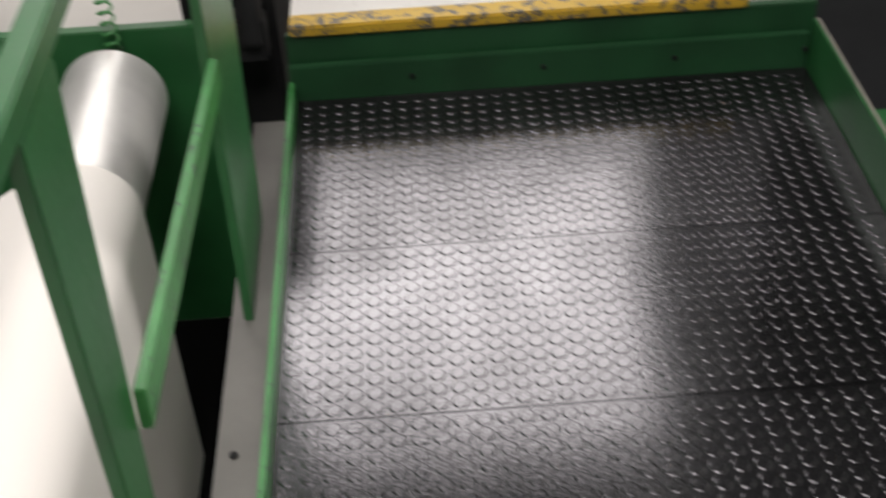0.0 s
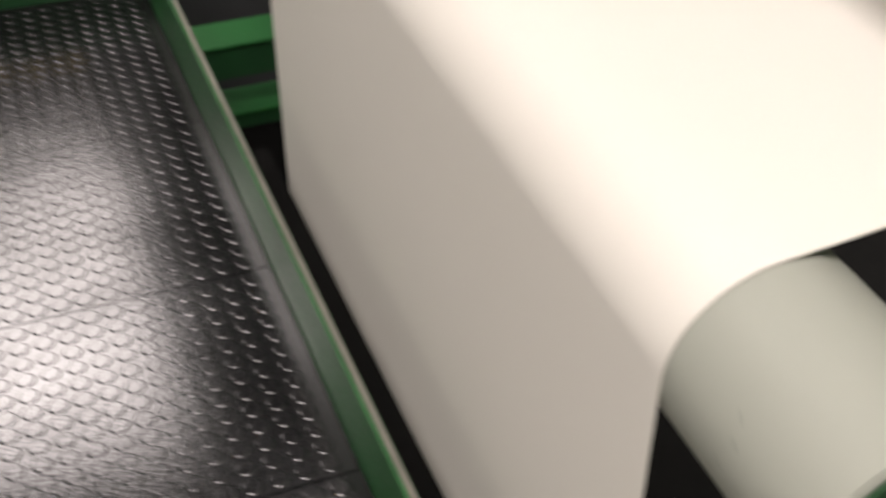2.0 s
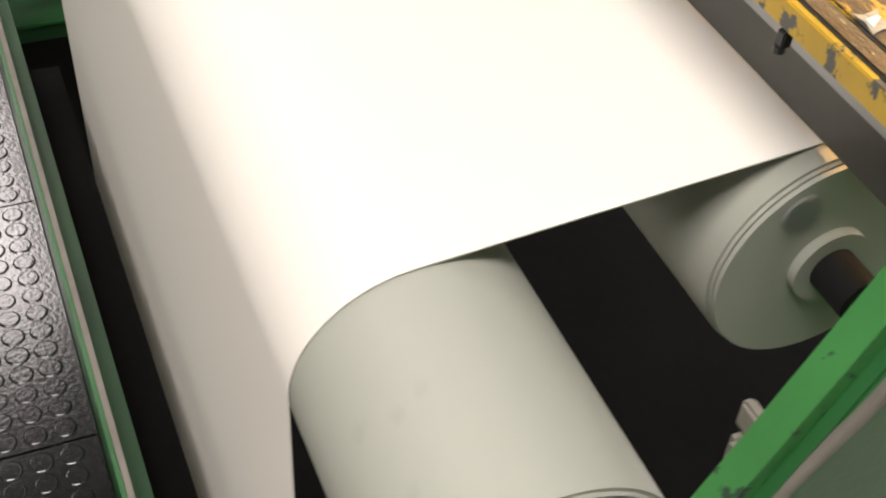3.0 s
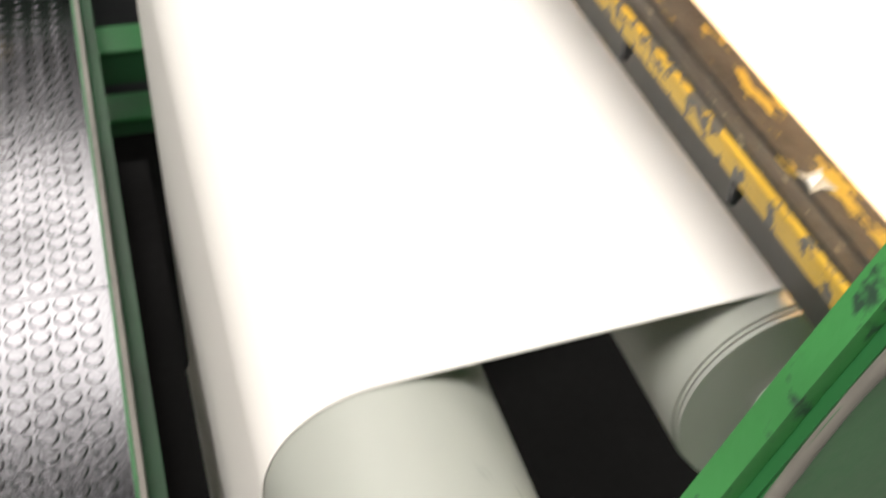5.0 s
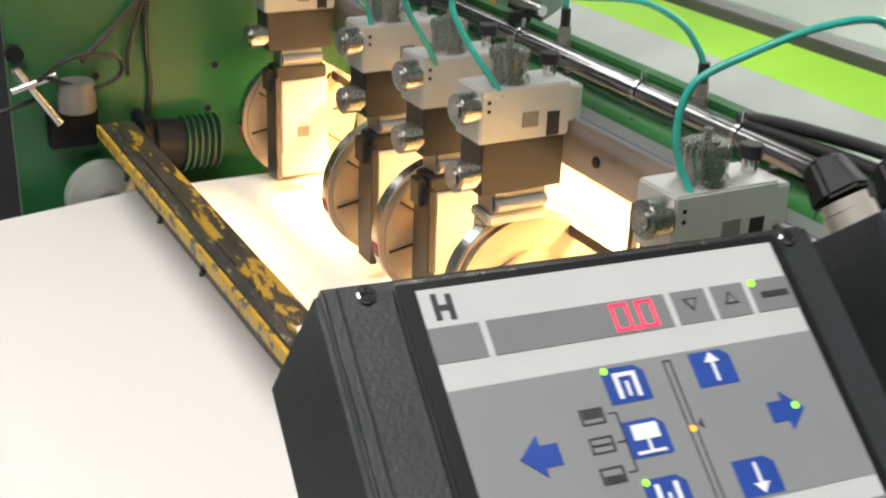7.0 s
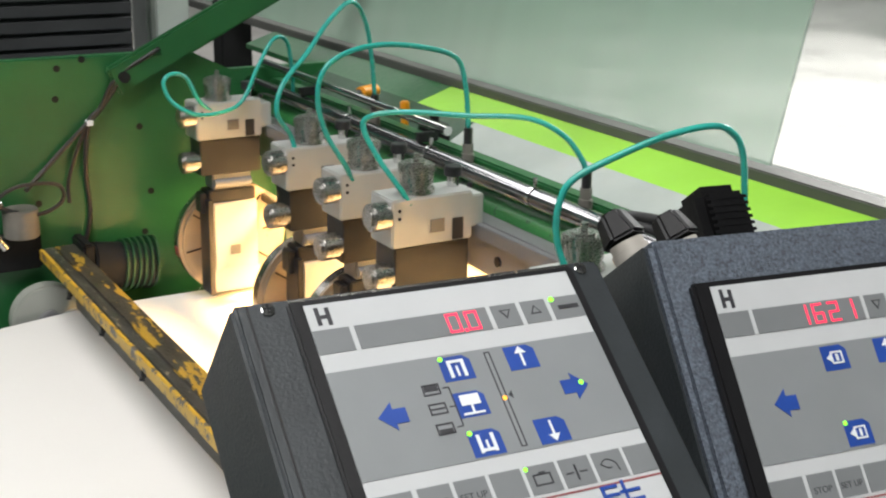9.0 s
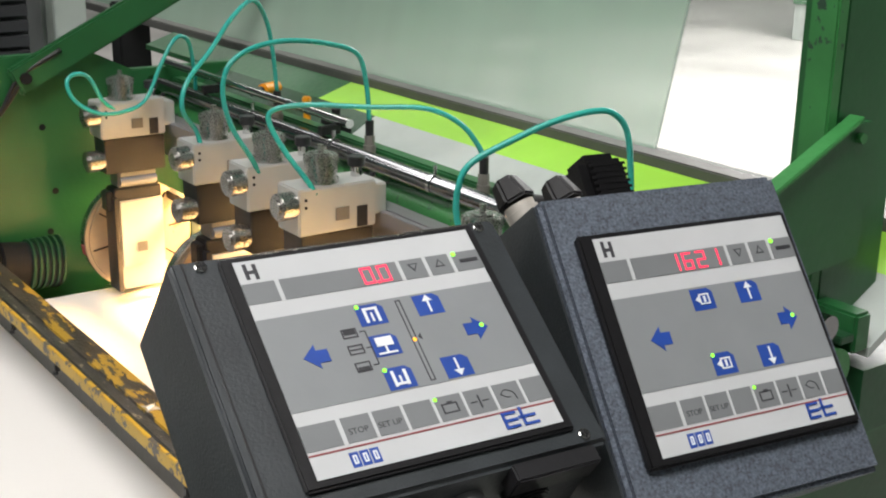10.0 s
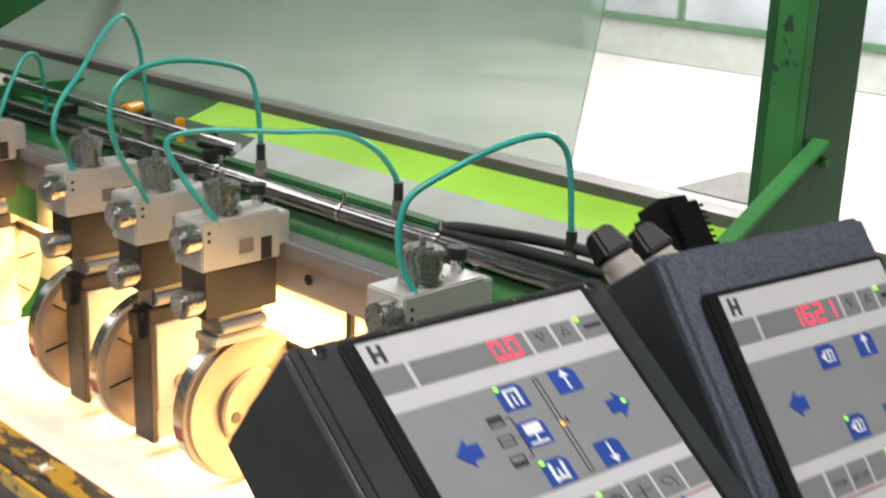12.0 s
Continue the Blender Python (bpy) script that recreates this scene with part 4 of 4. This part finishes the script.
    if first:
        key(0.441, 0.350, "n", True), key(0.442, 0.500, "screen"), key(0.443, 0.657, "u", True)
        key(0.685, 0.348, "up"), key(0.684, 0.657, "down")
        for cy, solid in ((0.419, 0), (0.497, 1), (0.578, 2)):
            part("mode_sign", join(ring(X(0.295), X(0.356), Y(cy + 0.022), Y(cy - 0.022), 0.0006, z2), *( [flat(X(0.302), X(0.349), Y(cy + 0.006), Y(cy - 0.016), z2)] if solid == 0 else [flat(X(0.302), X(0.349), Y(cy + 0.016), Y(cy), z2)] if solid == 2 else [flat(X(0.302), X(0.349), Y(cy + 0.003), Y(cy - 0.003), z2)])), INK, pan)
        part("bracket_line", join(flat(X(0.386), X(0.390), Y(0.578), Y(0.419), z2), *[flat(X(0.366), X(0.386), Y(c + 0.002), Y(c - 0.002), z2) for c in (0.419, 0.497, 0.578)]), INK, pan)
        part("scale_slot", ring(X(0.555), X(0.577), Y(0.698), Y(0.304), 0.0005, z2), INK, pan)
        part("led", rod((X(0.566), Y(0.500), z2), (X(0.566), Y(0.500), z3), 0.0011, 10), LED_AMBER, pan)
        part("pointer", prism([(X(0.583), Y(0.490)), (X(0.598), Y(0.506)), (X(0.598), Y(0.474))], "z", z2, z2 + 0.0002), INK, pan)
    else:
        key(0.434, 0.349, "tool"), key(0.677, 0.346, "up"), key(0.432, 0.653, "tool", True), key(0.676, 0.654, "down")
    for k, x in enumerate((0.582, 0.706, 0.830)):
        cx, cy = X(x), Y(0.832)
        if k == 0:
            g = [ring(cx - 0.0042, cx + 0.0042, cy - 0.0026, cy + 0.0026, 0.0006, z2), flat(cx - 0.001, cx + 0.002, cy + 0.0022, cy + 0.0034, z2)]
        elif k == 1:
            g = [flat(cx - 0.0004, cx + 0.0004, cy - 0.0035, cy + 0.0035, z2), flat(cx - 0.005, cx - 0.0014, cy - 0.0003, cy + 0.0003, z2), flat(cx + 0.0014, cx + 0.005, cy - 0.0003, cy + 0.0003, z2)]
        else:
            g = [tube([(cx - 0.004, cy + 0.001, z2), (cx - 0.001, cy + 0.003, z2), (cx + 0.003, cy + 0.001, z2), (cx + 0.004, cy - 0.003, z2)], 0.0003, 5, 4), tube([(cx - 0.004, cy + 0.001, z2), (cx - 0.001, cy - 0.001, z2), (cx + 0.001, cy - 0.001, z2)], 0.0003, 5, 4)]
        part("key_symbol", join(*g), INK, pan)
        if k == 0:
            part("led", rod((cx - 0.0062, cy + 0.0055, z2), (cx - 0.0062, cy + 0.0055, z3), 0.0010, 10), LED_GREEN, pan)


box1 = thing("control_box", "black enamel control box with a printed key panel showing 0.0", "control box", pose(0.1304, -0.1738, 1.3861, 36.99, 0.41, -5.12), group="control boxes")
hb = box(-0.0945, 0.0870, -0.1325, 0.0078, -0.067, -0.0035)
for v in hb.verts:
    if v.co.z < -0.05:
        v.co.x *= 1.055
        v.co.y -= 0.003
bmesh.ops.bevel(hb, geom=hb.edges[:], offset=0.0025, segments=3, affect="EDGES")
part("housing", smooth(hb, 35), BOXPAINT, box1, "black textured enamel housing")
part("panel_frame", box(-0.0715, 0.0700, -0.1228, 0.0035, -0.0034, -0.0004, 0.0012), BEZEL, box1, "raised black panel frame")
membrane(box1, -0.0002, "0.0", True)
for x, y in ((-0.0795, 0.0024), (0.0752, 0.0024), (0.0745, -0.1262), (-0.0772, -0.1262)):
    sc = part("screw", rod((x, y, -0.0036), (x, y, -0.0020), 0.0032, 16, bevel=0.0005), CHROME, box1, "cross-head screw")
    part("slot", join(flat(x - 0.0021, x + 0.0021, y - 0.0004, y + 0.0004, -0.0020), flat(x - 0.0004, x + 0.0004, y - 0.0021, y - 0.00045, -0.0020), flat(x - 0.0004, x + 0.0004, y + 0.00045, y + 0.0021, -0.0020)), DARK, sc)
part("seam", box(-0.0885, -0.0875, -0.1305, 0.006, -0.0036, -0.0031), BEZEL, box1)
# bright strip added to draw the highlight along the frame's top edge
part("edge_highlight", box(-0.070, 0.069, 0.0036, 0.0050, -0.0036, -0.0022), STEEL, box1, "thin steel strip for the highlight on the frame edge")
for k, x in enumerate((-0.040, 0.012, 0.046)):
    gl = part("cable_gland", join(rod((x, -0.1312, -0.030), (x, -0.143, -0.030), 0.0115, 12, bevel=0.001), rod((x, -0.143, -0.030), (x, -0.159, -0.030), 0.0085, 16, bevel=0.001)), BEAM if k == 1 else BLACK, box1, "metal cable gland")
    part("cable", tube([(x, -0.155, -0.030), (x + 0.006, -0.195, -0.045), (x + 0.03, -0.25, -0.085), (x + 0.06, -0.32, -0.14)], 0.0055), PURPLE if k == 2 else CABLE, gl)
part("bracket", join(box(0.030, 0.078, -0.141, -0.1315, -0.020, -0.004, 0.001), box(-0.03, 0.03, -0.25, -0.02, -0.086, -0.0755, 0.002)), BLACK, box1)

box2 = thing("control_box", "blue-grey hammertone control box with a key panel showing 1621", "control box", pose(0.3108, -0.2301, 1.3811, 52.27, 0.94, -7.53), group="control boxes")
part("housing", box(-0.0860, 0.0768, -0.150, 0.0276, -0.085, -0.0050, 0.003), HAMMER, box2, "blue-grey hammertone housing")
part("panel_frame", box(-0.0735, 0.0690, -0.1232, 0.0030, -0.0048, 0.0006, 0.0015), BEZEL, box2, "raised black panel frame")
membrane(box2, 0.0008, "1621", False)
part("side_shell", box(-0.0875, -0.0862, -0.148, 0.026, -0.084, -0.010, 0.0004), BOXPAINT, box2)
for k, (x, z) in enumerate(((-0.072, -0.042), (-0.035, -0.050))):
    gl = part("cable_gland", join(rod((x, 0.0292, z), (x - 0.002, 0.036, z), 0.0100, 20), rod((x - 0.002, 0.036, z), (x - 0.003, 0.040, z), 0.0090, 20)), BEIGE, box2, "beige connector body")
    part("cap", rod((x - 0.003, 0.0402, z), (x - 0.006, 0.056, z - 0.003), 0.0125, 6, 0.0085, bevel=0.0015), RUBBER, gl, "black hexagonal cap")
cn = part("connector_hood", box(-0.018, 0.014, 0.0292, 0.072, -0.082, -0.050, 0.006), RUBBER, box2, "black ribbed connector hood")
for k in range(8):
    part("rib", box(-0.015, 0.011, 0.035 + 0.0038 * k, 0.0368 + 0.0038 * k, -0.0499, -0.0496), RUBBER, cn)
part("bracket", box(-0.03, 0.04, -0.30, -0.06, -0.100, -0.0855, 0.002), GREEN, box2, "green mounting plate")
cabs = thing("cable_loom", "mauve and black cables hanging below the control boxes", "cables", pose(0.24, -0.21, 1.25))
part("cable", tube([(-0.02, -0.03, 0.04), (0.01, -0.03, 0.02), (0.05, -0.03, 0.012), (0.09, -0.02, -0.02), (0.12, 0.02, -0.10)], 0.006), PURPLE, cabs)
part("cable", tube([(0.0, 0.0, 0.06), (0.015, -0.02, 0.03), (0.04, -0.02, 0.022), (0.08, -0.01, -0.01), (0.10, 0.03, -0.12)], 0.005), PURPLE, cabs)
stand = thing("box_stand", "green steel stand bar carrying the control boxes", "stand", pose(0.30, 0.0, 1.13))
part("upright", box(-0.01, 0.12, -0.02, 0.05, -0.0, 0.035, 0.003), GREEN, stand)
part("arm", prism([(-0.02, 0.035), (-0.20, 0.14), (-0.20, 0.15), (0.02, 0.045)], "x", -0.06, 0.06), GREEN, stand)

# ---------------------------------------------------------------- beyond and below
for z0, z1 in ((0.035, 0.112), (-0.085, -0.045)):
    cb = thing("green_cross_beam", "green cross beam behind the paper web, front shade in a darker green", "beam", pose(0.33, 1.93, z0), group="cross beams")
    # shaded front and lighter top are painted as two greens
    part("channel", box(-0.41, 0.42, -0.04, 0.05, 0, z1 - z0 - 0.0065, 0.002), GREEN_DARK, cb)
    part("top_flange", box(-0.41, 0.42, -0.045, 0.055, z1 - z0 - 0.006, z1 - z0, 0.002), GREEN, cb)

lou = thing("louvred_cabinet", "dark cabinet with horizontal louvres", "cabinet", pose(0.30, 2.33, 0))
part("body", box(-0.37, 0.48, 0.03, 1.5, ZF, 2.4, 0.01), LOUVRE, lou)
for k in range(22):
    part("slat", box(-0.36, 0.47, 0.005, 0.029, 1.02 + k * 0.036, 1.045 + k * 0.036), LOUVRE, lou)
single("white_panel", box(0.79, 0.865, 2.20, 2.22, ZF, 2.2, 0.003), PALE, "narrow pale panel beside the dark cabinet", "panel")
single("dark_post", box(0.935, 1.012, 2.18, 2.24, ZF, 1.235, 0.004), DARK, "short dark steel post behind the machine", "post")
single("pale_column", box(0.99, 1.10, 2.9, 3.05, ZF, 3.0, 0.01), PALE, "pale grey steel column", "column")


def far_partition():
    th = thing("glazed_partition", "green framed partition with pale panes across the hall", "partition", pose(11.9, 3.6, ZF))
    part("base", box(-0.05, 0.05, 0, 5.4, 0, 0.42, 0.01), PALE, th, "pale grey base wall")
    part("sill", box(-0.09, 0.09, 0, 5.4, 0.421, 0.50, 0.01), GREEN, th, "green steel sill")
    part("head_rail", box(-0.06, 0.06, 0, 5.4, 2.25, 2.35, 0.01), GREEN, th)
    for k in range(5):
        part("mullion", box(-0.05, 0.05, 1.33 * k, 1.33 * k + 0.08, 0.501, 2.249, 0.006), GREEN, th)
    for k in range(4):
        part("pane", box(-0.01, 0.01, 1.33 * k + 0.081, 1.33 * k + 1.329, 0.502, 2.248), FARPANE, th, "pale blue-grey pane")


far_partition()
single("floor_patch", box(6.75, 7.55, 3.35, 4.1, ZF + 0.002, ZF + 0.012, 0.003), GUTTER, "flat worn steel cover plate on the hall floor", "cover plate")

# ---------------------------------------------------------------- unwinding side beyond the platform
gut = thing("side_gutter", "grey metal gutter beside the platform", "gutter", pose(-1.24, 1.2, 0))
part("sheet", L(box(-1.285, XL - 0.014, 0.30, 2.04, 0.12, 0.150, 0.002), gut), GUTTER, gut)
part("bolt", L(rod((-1.257, 1.11, 0.150), (-1.257, 1.11, 0.154), 0.007, 10), gut), DARK, gut)
rail = thing("guard_rail", "green flat-bar guard rail with leaning posts and a brace", "guard rail", pose(-1.25, 1.0, 0))
PXA = -1.250
part("post", L(prism([(0.52, ZF), (0.60, ZF), (0.685, 0.562), (0.751, 1.058), (0.618, 1.058), (0.612, 0.62)], "x", PXA - 0.012, PXA + 0.004, 0.002), rail), GREEN, rail)
part("post", L(prism([(1.37, ZF), (1.60, ZF), (1.761, 0.514), (1.80, 1.058), (1.50, 1.058), (1.46, 0.645)], "x", PXA - 0.012, PXA + 0.004, 0.002), rail), GREEN, rail)
part("top_rail", L(box(PXA - 0.024, PXA + 0.004, 0.25, 2.0, 1.0585, 1.090, 0.003), rail), GREEN, rail)
part("brace", L(prism([(0.700, 0.650), (0.705, 0.702), (1.447, 0.648), (1.445, 0.600)], "x", PXA + 0.005, PXA + 0.018, 0.002), rail), GREEN_LIGHT, rail)
single("end_plate", box(-2.2, -1.356, 2.05, 2.08, ZF, 0.380, 0.003), GREEN, "green end plate behind the roller", "plate")
# black sheets laid on the floor as the shade under both machines
single("floor_shade_sheet", join(box(-0.09, 1.55, 0.10, 2.355, ZF + 0.002, ZF + 0.010), ), SHADE_BLACK, "black sheet for the deep shade under the machine", "tray")
single("unwinder_shade_sheet", join(box(-3.0, -1.30, 0.0, 2.04, ZF + 0.002, ZF + 0.010), ), SHADE_BLACK, "black sheet for the deep shade under the unwinder", "tray")
UX, UZ, UR = -1.540, 0.276, 0.104
uw = thing("unwind_roller", "polished steel roller carrying a white paper web", "roller", pose(UX, -0.2, UZ))
part("barrel", rod((0, 0, 0), (0, 2.18, 0), UR, 56, bevel=0.004), ALU, uw)
part("shaft", rod((0, -0.05, 0), (0, 2.23, 0), 0.02, 16), DARK, uw)


def curtain():
    r = UR + 0.001
    line = [(UX + r, ZF + 0.03), (UX + r, UZ)] + [(UX + r * math.cos(a), UZ + r * math.sin(a)) for a in (radians(k * 10) for k in range(1, 13))] + [(UX - 1.0, UZ - 0.47)]
    bm = bmesh.new()
    rows = []
    for i, (x, z) in enumerate(line):
        a, b = line[max(i - 1, 0)], line[min(i + 1, len(line) - 1)]
        d = Vector((b[0] - a[0], b[1] - a[1])).normalized()
        nx, nz = d.y * 0.0012, -d.x * 0.0012
        rows.append([bm.verts.new(v) for v in ((x, -0.1, z), (x, 1.591, z), (x + nx, 1.591, z + nz), (x + nx, -0.1, z + nz))])
    for a, b in zip(rows, rows[1:]):
        for k in range(4):
            bm.faces.new((a[k], a[(k + 1) % 4], b[(k + 1) % 4], b[k]))
    bm.faces.new(rows[0][::-1]), bm.faces.new(rows[-1])
    bmesh.ops.recalc_face_normals(bm, faces=bm.faces[:])
    return smooth(bm, 50)


single("paper_curtain", curtain(), PAPER, "white paper web draped over the steel roller", "paper web")
sp = [(-1.535 + 0.014 * math.cos(k * 0.7), 2.030 + 0.014 * math.sin(k * 0.7), 0.350 + k * 0.0026) for k in range(50)]
single("coil_spring", tube(sp, 0.003, 6, 2), GREEN_LIGHT, "small pale green coil spring", "spring")
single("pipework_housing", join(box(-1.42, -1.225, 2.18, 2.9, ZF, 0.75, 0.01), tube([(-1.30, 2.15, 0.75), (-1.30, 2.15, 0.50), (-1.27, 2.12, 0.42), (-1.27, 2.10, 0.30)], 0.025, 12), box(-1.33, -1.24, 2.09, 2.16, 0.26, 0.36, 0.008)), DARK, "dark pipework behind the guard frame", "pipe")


# ---------------------------------------------------------------- what turns
def motions():
    for hub in HUBS:
        walk(hub, [(0.2 * k, pose(0, 0, 0, 0, 400 * 0.2 * k + 70, 0)) for k in range(61)])
    for barrel in (roll_a, roll_b, roll_c):
        walk(barrel, [(0.2 * k, pose(0, 0, 0, 0, 400 * 0.2 * k, 0)) for k in range(61)])


motions()
